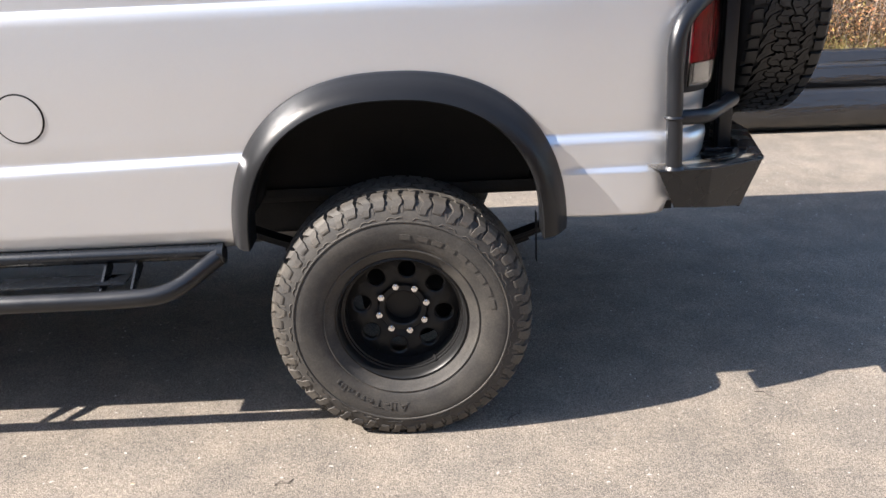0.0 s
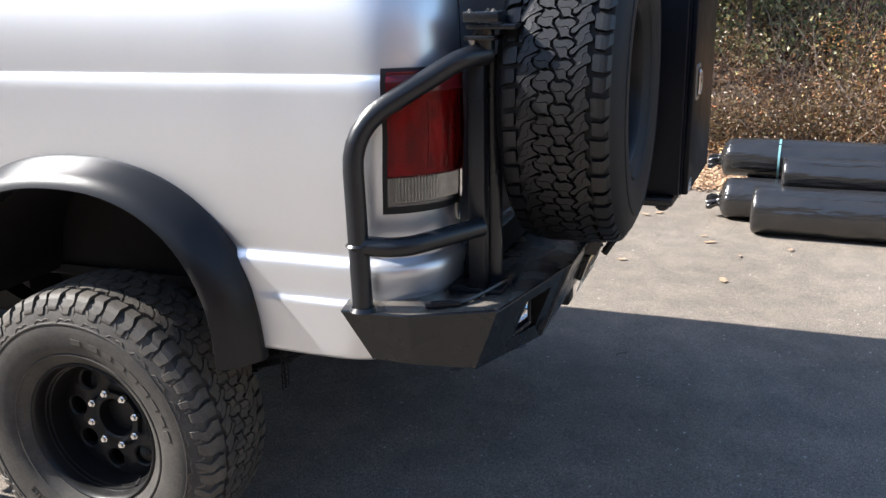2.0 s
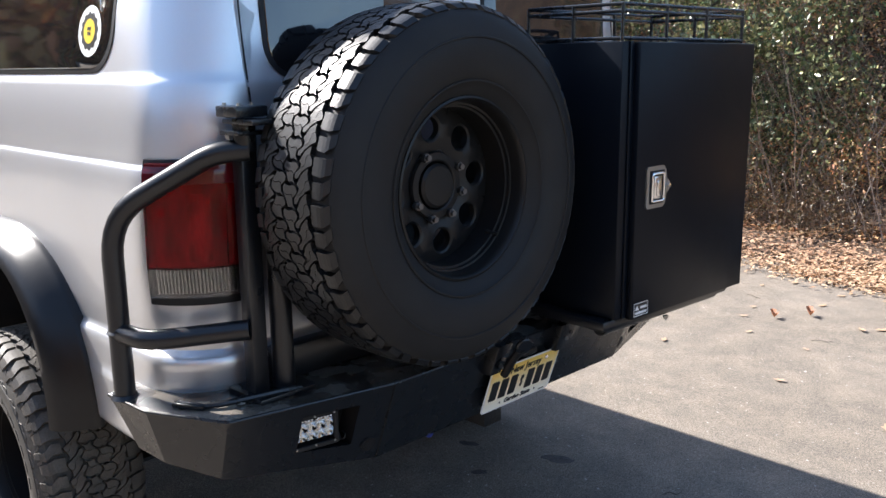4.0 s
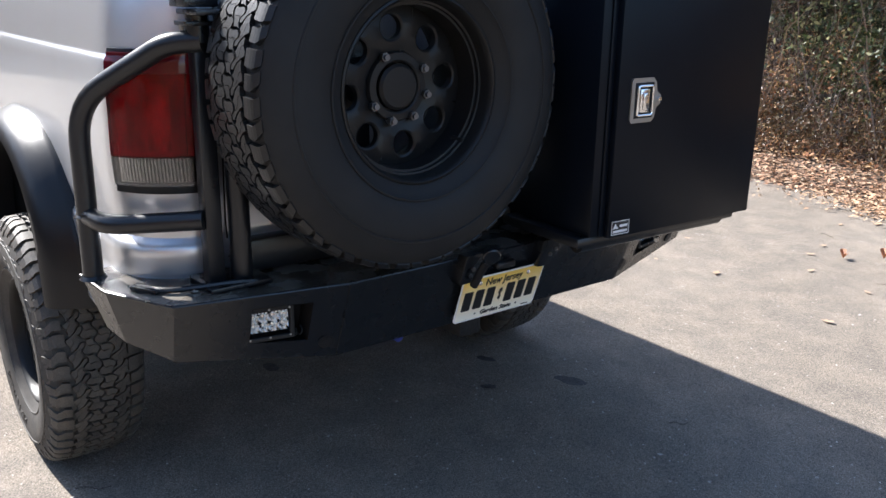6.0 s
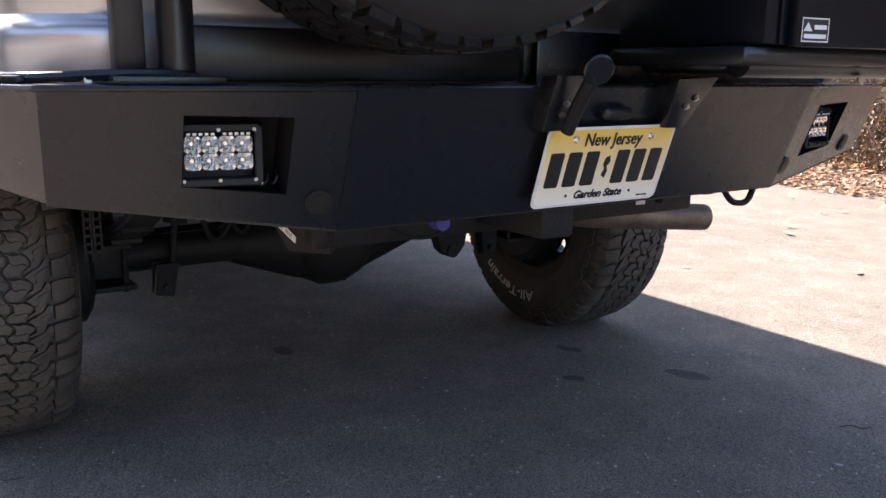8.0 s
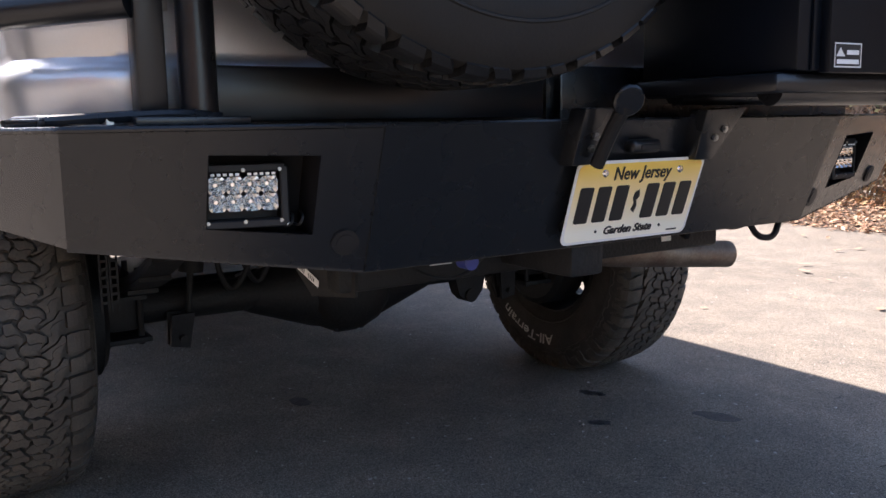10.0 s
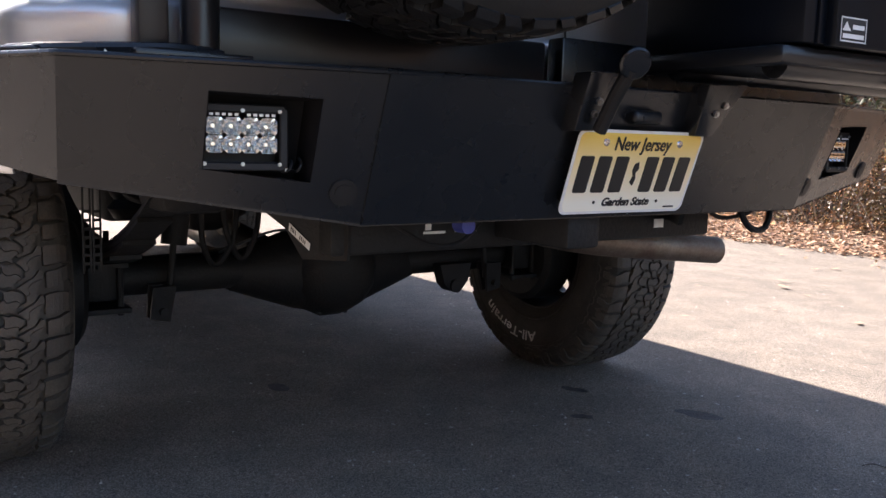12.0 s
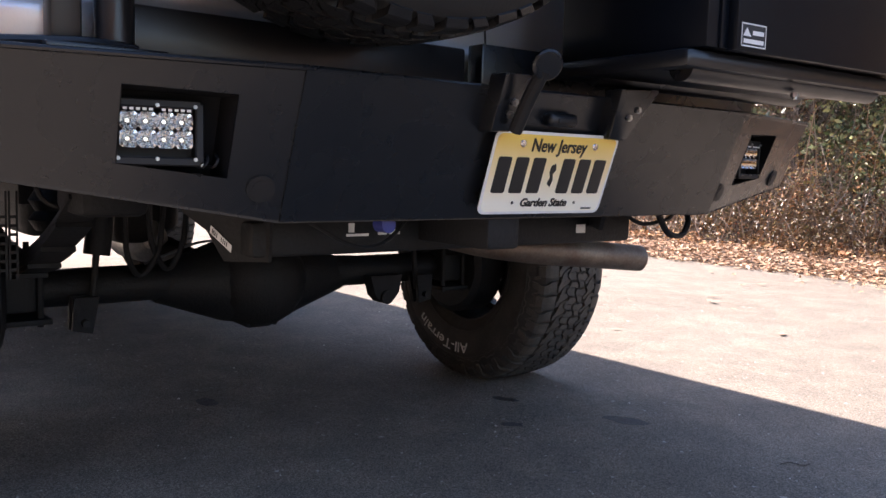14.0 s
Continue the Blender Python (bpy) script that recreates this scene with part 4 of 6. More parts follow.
    box(bm, (0.64, -0.64, 0.68), (0.18, 0.13, 0.08), 0.02)
    part("air_compressor", bm, CHASSIS, van, "dark compressor housing under the floor")
    for a in ([(0.50, -0.74, 0.72), (0.52, -0.72, 0.655), (0.53, -0.66, 0.645), (0.52, -0.62, 0.69)],):
        bm = bmesh.new()
        tube(bm, a, 0.005, 0.05, 6)
        part("wiring", bm, SEAL, van, "loose black wiring")
    bm = bmesh.new()
    tube(bm, [(0.02, -0.35, 0.465), (0.055, -0.2, 0.53), (0.04, 0.1, 0.50), (0.03, 0.55, 0.47)], 0.004, 0.05, 6)
    part("brake_line", bm, ZINC, van)
    # added block, keeps daylight out of the gap ahead of the tyre
    bm = bmesh.new()
    box(bm, (-0.48, -0.30, 0.60), (0.56, 0.12, 0.20), 0.03, seg=3)
    part("vapour_canister", bm, CHASSIS, van, "added dark block that closes a gap under the floor")
    # pinion bracket that hangs below the axle
    bm = bmesh.new()
    prism(bm, [(0.05, 0.34, 0.40), (0.05, 0.46, 0.40), (0.05, 0.45, 0.345), (0.05, 0.425, 0.315), (0.05, 0.385, 0.312), (0.05, 0.36, 0.335)], (0.05, 0, 0))
    rod(bm, (0.04, 0.40, 0.33), (0.11, 0.40, 0.33), 0.022, 12)
    part("link_bracket", bm, CHASSIS, van)
    # hitch
    bm = bmesh.new()
    box(bm, (0.93, 0.03, 0.612), (0.07, 1.02, 0.065), 0.008)
    box(bm, (1.06, -0.076, 0.640), (0.24, 0.080, 0.080), 0.008)
    part("hitch", bm, CHASSIS, van, "black tow hitch cross tube with side plates")
    d = Vector((0.865, 0.50, 0)).normalized()
    side_out = Vector((0.50, -0.865, 0)).normalized()
    left_form = ((0.08, 0.74), (0.36, 0.74), (0.34, 0.67), (0.31, 0.658), (0.306, 0.572), (0.21, 0.568), (0.172, 0.622), (0.10, 0.665))
    right_form = ((0.0, 0.74), (0.34, 0.74), (0.36, 0.66), (0.33, 0.615), (0.16, 0.63), (0.02, 0.69))
    for o, flip, form in (((0.70, -0.595), 1, left_form), ((0.74, 0.52), -1, right_form)):
        e = Vector((d.x, d.y * flip, 0))
        out = Vector((side_out.x, side_out.y * flip, 0))
        bm = bmesh.new()
        prism(bm, [Vector((o[0], o[1], z)) + e * u for u, z in form], out * 0.010)
        part("hitch_plate", bm, CHASSIS, van, "black hitch side plate")
    o = Vector((0.70, -0.595, 0)) + side_out * 0.0115

    def S(u, z):
        return o + d * u + Vector((0, 0, z))
    bm = bmesh.new()
    prism(bm, [S(0.183, 0.633), S(0.229, 0.598), S(0.227, 0.585), S(0.181, 0.619)], side_out * 0.001)
    st = part("hitch_sticker", bm, WHITE, van, "small white sticker with black bars", False)
    for k, f in enumerate((0.10, 0.16, 0.22, 0.30, 0.52, 0.60, 0.68, 0.76)):
        bm = bmesh.new()
        a, b = S(0.183, 0.633).lerp(S(0.229, 0.598), f), S(0.181, 0.619).lerp(S(0.227, 0.585), f)
        p0, p1 = a.lerp(b, 0.2), a.lerp(b, 0.8)
        w = (S(0.229, 0.598) - S(0.183, 0.633)).normalized() * 0.002
        prism(bm, [p0 + side_out * 0.001, p0 + w + side_out * 0.001, p1 + w + side_out * 0.001, p1 + side_out * 0.001], side_out * 0.0006)
        part("sticker_bar", bm, BLACK_PRINT, st, "", False)
    # wiring box and exhaust
    bm = bmesh.new()
    box(bm, (0.93, 0.40, 0.650), (0.06, 0.16, 0.075), 0.01)
    part("wiring_box", bm, CHASSIS, van)
    bm = bmesh.new()
    box(bm, (0.967, 0.359, 0.614), (0.002, 0.030, 0.020))
    part("wiring_label", bm, WHITE, van, "small white label", False)
    bm = bmesh.new()
    path = rounded([(-1.6, 0.32, 0.56), (0.3, 0.32, 0.58), (0.70, 0.33, 0.548), (0.757, 0.835, 0.502)], 0.16, 10)
    tube(bm, path, 0.038, n=20, cap=False)
    tube(bm, path, 0.034, n=20, cap=False)
    part("exhaust_pipe", bm, RUST, van, "weathered steel exhaust tail pipe")
    bm = bmesh.new()
    tube(bm, [(1.02, 0.57, 0.66), (1.03, 0.60, 0.60), (1.02, 0.68, 0.588), (0.98, 0.76, 0.63), (0.95, 0.76, 0.69)], 0.008, 0.06, 8)
    tube(bm, [(1.0, 0.44, 0.67), (1.01, 0.52, 0.62), (1.0, 0.66, 0.635), (0.97, 0.72, 0.68)], 0.005, 0.06, 8)
    part("wiring_loop", bm, CHASSIS, van, "hanging black wiring loop")
    bm = bmesh.new()
    tube(bm, [(1.02, -0.42, 0.66), (1.04, -0.32, 0.60), (1.04, -0.25, 0.60), (1.03, -0.18, 0.66)], 0.004, 0.05, 6)
    part("safety_wire", bm, CHASSIS, van)
    bm = bmesh.new()
    lathe(bm, [(0.0, 0.0), (0.009, 0.0), (0.014, 0.006), (0.014, 0.035), (0.0, 0.035)], 18, "x", (1.13, -0.325, 0.650))
    part("trailer_plug", bm, BLUE, van, "round blue trailer connector")
    for y, z, w, h in ((-0.262, 0.616, 0.050, 0.005), (-0.276, 0.630, 0.013, 0.018), (-0.205, 0.619, 0.020, 0.008), (-0.180, 0.620, 0.016, 0.009), (-0.166, 0.619, 0.005, 0.007)):
        bm = bmesh.new()
        box(bm, (0.967, y, z), (0.001, w, h))
        part("hitch_marking", bm, WHITE, van, "worn white marking bar", False)
    bm = bmesh.new()
    lathe(bm, [(0.0, -0.74), (0.022, -0.74), (0.024, -0.70), (0.066, -0.68), (0.072, -0.66), (0.072, -0.48), (0.066, -0.46), (0.024, -0.44), (0.022, -0.40), (0.0, -0.40)], 24, "x", (0, -0.172, 0.483))
    part("muffler", bm, ALUMINISED, van, "pale aluminised steel muffler")
    bm = bmesh.new()
    box(bm, (-1.55, -0.22, 0.60), (1.6, 0.55, 0.24), 0.05, seg=3)
    part("fuel_tank", bm, CHASSIS, van, "dark underfloor fuel tank")
    # front axle beam
    bm = bmesh.new()
    tube(bm, [(-3.498, -0.8, 0.40), (-3.498, 0.8, 0.40)], 0.035, n=12)
    part("front_beam", bm, CHASSIS, van)


chassis()


# ---- side step ----
def side_step():
    step = thing("side_step", "black tubular side step below the van's sill", "side step", (-1.6, -1.0, 0.5))
    bm = bmesh.new()
    tube(bm, [(-0.592, -0.975, 0.640), (-0.735, -1.085, 0.552), (-0.90, -1.09, 0.545), (-3.0, -1.09, 0.545)], 0.030, 0.15, 18)
    part("step_tube", bm, TUBE, step)
    bm = bmesh.new()
    tube(bm, [(-0.578, -0.965, 0.652), (-3.0, -0.965, 0.652)], 0.026, n=14)
    lathe(bm, [(0.0, 0.0), (0.037, 0.0), (0.037, 0.02), (0.0, 0.02)], 16, "x", (-0.597, -0.97, 0.645))
    part("top_rail", bm, POWDER, step)
    bm = bmesh.new()
    bolt(bm, (-0.612, -1.006, 0.632), (0.2, -1, 0), 0.012, 0.008)
    part("end_bolt", bm, POWDER, step)
    for x in (-0.972, -0.872, -1.9, -1.99, -2.8):
        bm = bmesh.new()
        prism(bm, [(x, -0.95, 0.65), (x, -1.075, 0.56), (x, -1.05, 0.545), (x, -0.93, 0.60)], (0.008, 0, 0))
        part("step_bracket", bm, POWDER, step)
    bm = bmesh.new()
    box(bm, (-1.1, -1.015, 0.585), (0.42, 0.09, 0.006), 0.002)
    part("tread_plate", bm, POWDER, step)


side_step()


# ---- rear bumper ----
bumper = thing("rear_bumper", "black powder-coated steel off-road bumper with angled wings", "bumper", (1.15, 0, 0.70))
TOP = 0.886
ST = [((0.82, 1.067, TOP), (0.884, 1.032, 0.754)), ((0.985, 1.057, TOP), (0.988, 1.020, 0.746)), ((1.180, 0.960, TOP), (1.119, 0.951, 0.726)), ((1.269, 0.543, TOP), (1.184, 0.541, 0.662))]


def face_x(z):
    """The middle face of the bumper at a height."""
    return 1.184 + (1.269 - 1.184) * (z - 0.662) / (TOP - 0.662)


def make_bumper():
    A = (0.205, 0.570)
    B = (0.205, 0.765)
    for side in (-1, 1):
        st = [tuple(Vector((p[0], side * p[1], p[2])) for p in pair) for pair in ST]
        # corner plates
        bm = bmesh.new()
        for (t0, b0), (t1, b1) in zip(st[:2], st[1:3]):
            bm.faces.new([bm.verts.new(p) for p in (t0, t1, b1, b0)])
        ob = part("corner_plate", bm, POWDER, bumper, "", False)
        # wing with the lamp opening
        (t0, b0), (t1, b1) = st[3], st[2]

        def pt(a, b):
            return (t0.lerp(t1, a)).lerp(b0.lerp(b1, a), b)
        bm = bmesh.new()
        g = [[bm.verts.new(pt(a, b)) for b in (0.0, B[0], B[1], 1.0)] for a in (0.0, A[0], A[1], 1.0)]
        for i in range(3):
            for j in range(3):
                if (i, j) != (1, 1):
                    bm.faces.new((g[i][j], g[i + 1][j], g[i + 1][j + 1], g[i][j + 1]))
        inn = Vector((-0.055, 0, 0))
        hole = [pt(A[0], B[0]), pt(A[1], B[0]), pt(A[1], B[1]), pt(A[0], B[1])]
        bmesh.ops.remove_doubles(bm, verts=bm.verts, dist=1e-5)
        part("wing_plate", bm, POWDER, bumper, "", False)
        bm = bmesh.new()
        mid = sum(hole, Vector()) / 4
        rim = [bm.verts.new(mid + (q - mid) * 1.04 + Vector((-0.0045, 0, 0))) for q in hole]
        lip = [bm.verts.new(mid + (q - mid) * 0.985 + Vector((0.001, 0, 0))) for q in hole]
        deep = [bm.verts.new(mid + (q - mid) * 0.96 + inn) for q in hole]
        for a, b in ((rim, lip), (lip, deep)):
            for k in range(4):
                bm.faces.new((a[k], a[(k + 1) % 4], b[(k + 1) % 4], b[k]))
        # dark back sheet added on the left, for shade behind the open pocket
        if side < 0:
            bm.faces.new(deep)
        part("lamp_recess", bm, RECESS, bumper, "black plastic recess round the lamp", False)
        # lower flange
        bm = bmesh.new()
        for (x0, p0), (x1, p1) in zip(st, st[1:]):
            q0, q1 = p0 + Vector((0.0 if p0 == st[0][1] else -0.05, -side * 0.05 if p0 == st[0][1] else -side * 0.02, 0.004)), p1 + Vector((-0.05, -side * 0.02, 0.004))
            bm.faces.new([bm.verts.new(p) for p in (p0, p1, q1, q0)])
        part("lower_flange", bm, POWDER, bumper, "", False)
        # top deck
        bm = bmesh.new()
        inner = [Vector((0.80, side * 0.98, TOP)), Vector((0.88, side * 0.93, TOP)), Vector((0.94, side * 0.80, TOP)), Vector((0.96, side * 0.50, TOP))]
        for k in range(3):
            bm.faces.new([bm.verts.new(p) for p in (st[k][0], st[k + 1][0], inner[k + 1], inner[k])])
        bm.faces.new([bm.verts.new(p) for p in (st[3][0], Vector((1.269, 0, TOP)), Vector((0.96, 0, TOP)), inner[3])])
        bmesh.ops.remove_doubles(bm, verts=bm.verts, dist=1e-5)
        part("top_deck", bm, DECK, bumper, "black deck plate with dust and painted sun patches", False)
        # inner end towards the body
        bm = bmesh.new()
        bm.faces.new([bm.verts.new(p) for p in (st[0][0], st[0][1], st[0][1] + Vector((0.02, -side * 0.10, 0)), st[0][0] + Vector((0.02, -side * 0.10, 0)))])
        part("end_plate", bm, POWDER, bumper, "", False)
        # edge weld along the top
        bm = bmesh.new()
        tube(bm, rounded([p[0] + Vector((0, 0, -0.002)) for p in st] + [Vector((1.269, 0, TOP - 0.002))], 0.01, 3), 0.0045, n=8)
        part("edge_bead", bm, POWDER, bumper)
        # sensors
        for a, b in ((0.085, 0.80),) if side < 0 else ((0.045, 0.80), (0.78, 0.81)):
            c, d1, d2 = pt(a, b), pt(a + 0.01, b) - pt(a, b), pt(a, b + 0.01) - pt(a, b)
            nrm = d1.cross(d2).normalized()
            if nrm.x < 0:
                nrm = -nrm
            bm = bmesh.new()
            tube(bm, [c - nrm * 0.004, c + nrm * 0.004], 0.021, n=24)
            tube(bm, [c + nrm * 0.004, c + nrm * 0.0055], 0.014, n=24)
            part("parking_sensor", bm, SEAL, bumper, "round black rubber parking sensor")
        led_light(pt, A, B, side)
    bm = bmesh.new()
    bm.faces.new([bm.verts.new(p) for p in ((1.269, -0.543, TOP), (1.269, 0.543, TOP), (1.184, 0.541, 0.662), (1.184, -0.541, 0.662))])
    bm.faces.new([bm.verts.new(p) for p in ((1.184, -0.541, 0.662), (1.184, 0.541, 0.662), (1.13, 0.521, 0.666), (1.13, -0.521, 0.666))])
    part("centre_plate", bm, POWDER, bumper, "", False)
    for ob in bumper.children:
        if ob.name.split(".")[0] in ("corner_plate", "wing_plate", "centre_plate", "lower_flange", "end_plate"):
            mod = ob.modifiers.new("thick", "SOLIDIFY")
            mod.thickness, mod.offset = 0.004, -1
        if ob.name.split(".")[0] == "top_deck":
            mod = ob.modifiers.new("thick", "SOLIDIFY")
            mod.thickness, mod.offset = 0.003, 0


def led_light(pt, A, B, side):
    """A lamp pod of two rows of four emitters, set back in the wing's opening."""
    d = (pt(1, 0.5) - pt(0, 0.5)).normalized() * side
    out = Vector((d.y, -d.x, 0)).normalized()
    if out.x < 0:
        out = -out
    rot = Matrix((out, Vector((-out.y, out.x, 0)), Vector((0, 0, 1)))).transposed()
    c = Vector((1.1755, side * 0.722, 0.787)) - out * 0.022
    w, h = 0.116, 0.080

    def P(x, y, z):
        return c + rot @ Vector((x, y, z))
    bm = bmesh.new()
    for sy, sz, dy, dz in ((w, 0.008, 0, h / 2), (w, 0.008, 0, -h / 2), (0.008, h, w / 2, 0), (0.008, h, -w / 2, 0)):
        box(bm, P(0.004, dy, dz), (0.034, sy + 0.004, sz + 0.004), 0.002, rot, 1)
    box(bm, P(-0.014, 0, 0), (0.006, w, h), 0, rot)
    pod = part("led_light", bm, SEAL, bumper, "small eight-emitter LED reversing light in a black housing", True, 30)
    for i in range(4):
        for j in range(2):
            bm = bmesh.new()
            cy, cz = (i - 1.5) * 0.0245, (j - 0.5) * 0.0250 + 0.003
            n = 16
            ring = []
            for r, x, wob in ((0.0122, 0.0165, 0.0), (0.0092, 0.008, 0.16), (0.0058, 0.000, -0.18), (0.0030, -0.005, 0.0), (0.0026, -0.001, 0.0)):
                row = []
                for k in range(n):
                    t = 2 * math.pi * (k + 0.5) / n
                    f = 1 + wob * (1 if k % 2 else -1)
                    sq = 1.0 / max(abs(math.cos(t)), abs(math.sin(t))) if r > 0.012 else 1.0
                    row.append(bm.verts.new(P(x, cy + r * f * sq * math.cos(t), cz + r * f * sq * math.sin(t))))
                ring.append(row)
            for a, b in zip(ring, ring[1:]):
                for k in range(n):
                    bm.faces.new((a[k], a[(k + 1) % n], b[(k + 1) % n], b[k]))
            bm.faces.new(ring[-1])
            part("led_cup", bm, LED_CUP, pod, "bright faceted LED reflector", False)
    bm = bmesh.new()
    for k in range(11):
        if k != 5:
            box(bm, P(0.0225, (k - 5) * 0.0085, 0.0312), (0.001, 0.0052, 0.0036), 0, rot)
    part("maker_bar", bm, WHITE, pod, "", False)
    for y in (-w / 2 + 0.0065, 0, w / 2 - 0.0065):
        for z in (-h / 2 + 0.0035, h / 2 - 0.003):
            bm = bmesh.new()
            bolt(bm, P(0.021, y, z), out, 0.0030, 0.0025)
            part("housing_screw", bm, ZINC, pod)


make_bumper()


def lamp_cable():
    bm = bmesh.new()
    tube(bm, [(1.160, -0.668, 0.748), (1.176, -0.660, 0.738), (1.180, -0.652, 0.746), (1.172, -0.648, 0.758), (1.158, -0.650, 0.752)], 0.0022, 0.008, 6)
    tube(bm, [(1.164, -0.646, 0.742), (1.180, -0.642, 0.740), (1.182, -0.636, 0.752), (1.166, -0.634, 0.760)], 0.0022, 0.008, 6)
    part("lamp_cable", bm, SEAL, bumper, "short black lamp cable in the recess")
    bm = bmesh.new()
    bolt(bm, (1.172, -0.657, 0.742), (1, -0.2, 0), 0.0038, 0.004)
    part("recess_bolt", bm, ZINC, bumper, "bright bolt in the lamp recess")


lamp_cable()


def tail_guard():
    bm = bmesh.new()
    tube(bm, [(0.868, -1.048, TOP), (0.855, -1.042, 1.322), (1.072, -0.890, 1.468), (1.115, -0.825, 1.474)], 0.025, 0.10, 20)
    part("guard_hoop", bm, TUBE, bumper, "bent black steel tube guarding the tail lamp")
    bm = bmesh.new()
    tube(bm, [(0.862, -1.045, 1.046), (0.965, -1.030, 1.042), (1.105, -0.845, 1.058)], 0.024, 0.12, 18)
    part("guard_crossbar", bm, TUBE, bumper, "bent black steel crossbar")
    bm = bmesh.new()
    lathe(bm, [(0.026, -0.006), (0.031, 0.0), (0.026, 0.006)], 20, "z", (0.862, -1.045, 1.046))
    part("weld_bead", bm, TUBE, bumper)
    bm = bmesh.new()
    lathe(bm, [(0.026, 0.0), (0.034, 0.0), (0.027, 0.010)], 20, "z", (0.868, -1.048, TOP))
    part("weld_bead", bm, TUBE, bumper)
    # hinge post and pivot
    bm = bmesh.new()
    box(bm, (1.090, -0.822, 1.19), (0.044, 0.042, 0.61), 0.006)
    part("hinge_post", bm, TUBE, bumper, "square black hinge post")
    bm = bmesh.new()
    tube(bm, [(1.105, -0.757, 0.90), (1.105, -0.757, 1.47)], 0.027, n=18)
    part("pivot_tube", bm, TUBE, bumper)
    bm = bmesh.new()
    box(bm, (1.108, -0.832, 1.512), (0.075, 0.075, 0.010), 0.002)
    box(bm, (1.135, -0.815, 1.537), (0.120, 0.100, 0.012), 0.003)
    box(bm, (1.115, -0.838, 1.559), (0.085, 0.080, 0.024), 0.003)
    tube(bm, [(1.108, -0.830, 1.470), (1.108, -0.830, 1.535)], 0.026, n=18)
    part("pivot_cap", bm, POWDER, bumper, "stacked black pivot plates")
    for x, y, z, up, r in ((1.085, -0.862, 1.5645, 1, 0.010), (1.142, -0.862, 1.5645, 1, 0.010), (1.115, -0.812, 1.5645, 1, 0.010), (1.088, -0.858, 1.507, -1, 0.010), (1.115, -0.885, TOP + 0.004, 1, 0.012)):
        bm = bmesh.new()
        bolt(bm, (x, y, z), (0, 0, up), r * 0.8, 0.008)
        part("pivot_bolt", bm, ZINC, bumper, "zinc hexagon bolt")
    bm = bmesh.new()
    box(bm, (1.022, -0.788, 1.098), (0.006, 0.016, 0.074), 0.002)
    for z in (1.064, 1.132):
        box(bm, (1.024, -0.778, z), (0.008, 0.012, 0.016), 0.002)
    part("door_hinge", bm, ALUMINISED, van, "pale metal door hinge plate")
    bm = bmesh.new()
    box(bm, (1.09, -0.78, TOP + 0.008), (0.14, 0.16, 0.012), 0.002)
    part("post_foot", bm, POWDER, bumper)
    bm = bmesh.new()
    tube(bm, [(1.02, -0.99, TOP + 0.010), (1.09, -0.955, TOP + 0.010), (1.12, -0.88, TOP + 0.014), (1.145, -0.80, TOP + 0.018), (1.15, -0.74, TOP + 0.012)], 0.008, 0.05, 8)
    box(bm, (1.045, -0.975, TOP + 0.008), (0.085, 0.03, 0.012), 0.004, pose(0, 0, 0, 0, 0, 28).to_3x3())
    part("latch_rod", bm, POWDER, bumper, "black catch rod lying on the deck")


tail_guard()


def centre_brackets():
    for form, bolts in ((((-0.205, 0.905), (-0.144, 0.905), (-0.158, 0.812), (-0.203, 0.811)), ((-0.171, 0.860), (-0.174, 0.840))),
                        (((0.080, 0.900), (0.188, 0.905), (0.135, 0.809), (0.090, 0.810)), ((0.140, 0.866), (0.122, 0.851)))):
        bm = bmesh.new()
        lo = [bm.verts.new((face_x(z) + 0.002, y, z)) for y, z in form]
        hi = [bm.verts.new((face_x(z) + 0.040, y, z)) for y, z in form]
        bm.faces.new(hi)
        for k in range(4):
            bm.faces.new((lo[k], lo[(k + 1) % 4], hi[(k + 1) % 4], hi[k]))
        es = [e for e in bm.edges if len(e.link_faces) == 2]
        bmesh.ops.bevel(bm, geom=es, offset=0.004, segments=2, profile=0.5, affect="EDGES")
        part("catch_bracket", bm, POWDER, bumper, "black catch bracket")
        for y, z in bolts:
            bm = bmesh.new()
            bolt(bm, (face_x(z) + 0.039, y, z), (1, 0, -0.38), 0.0068, 0.005)
            part("bracket_bolt", bm, ZINC, bumper, "zinc hexagon bolt")
    bm = bmesh.new()
    tube(bm, [(1.300, -0.168, 0.812), (1.335, -0.170, 0.868), (1.368, -0.172, 0.908)], 0.012, 0.02, 10)
    part("latch_stem", bm, SEAL, bumper)
    bm = bmesh.new()
    lathe(bm, [(0.0, -0.006), (0.022, -0.006), (0.026, -0.002), (0.026, 0.003), (0.023, 0.006), (0.0, 0.007)], 28, "x", (0, 0, 0))
    bmesh.ops.transform(bm, matrix=pose(1.374, -0.172, 0.915, 0, 24, -18), verts=bm.verts)
    part("latch_paddle", bm, POWDER, bumper, "round black latch paddle")
    bm = bmesh.new()
    box(bm, (face_x(0.84) + 0.012, -0.027, 0.839), (0.030, 0.070, 0.024), 0.009, seg=3)
    p = part("plate_lamp", bm, TUBE, bumper, "small black plate lamp")
    bm = bmesh.new()
    box(bm, (face_x(0.84) + 0.027, -0.022, 0.837), (0.004, 0.046, 0.010), 0.002)
    part("lamp_slot", bm, SEAL, p)


centre_brackets()


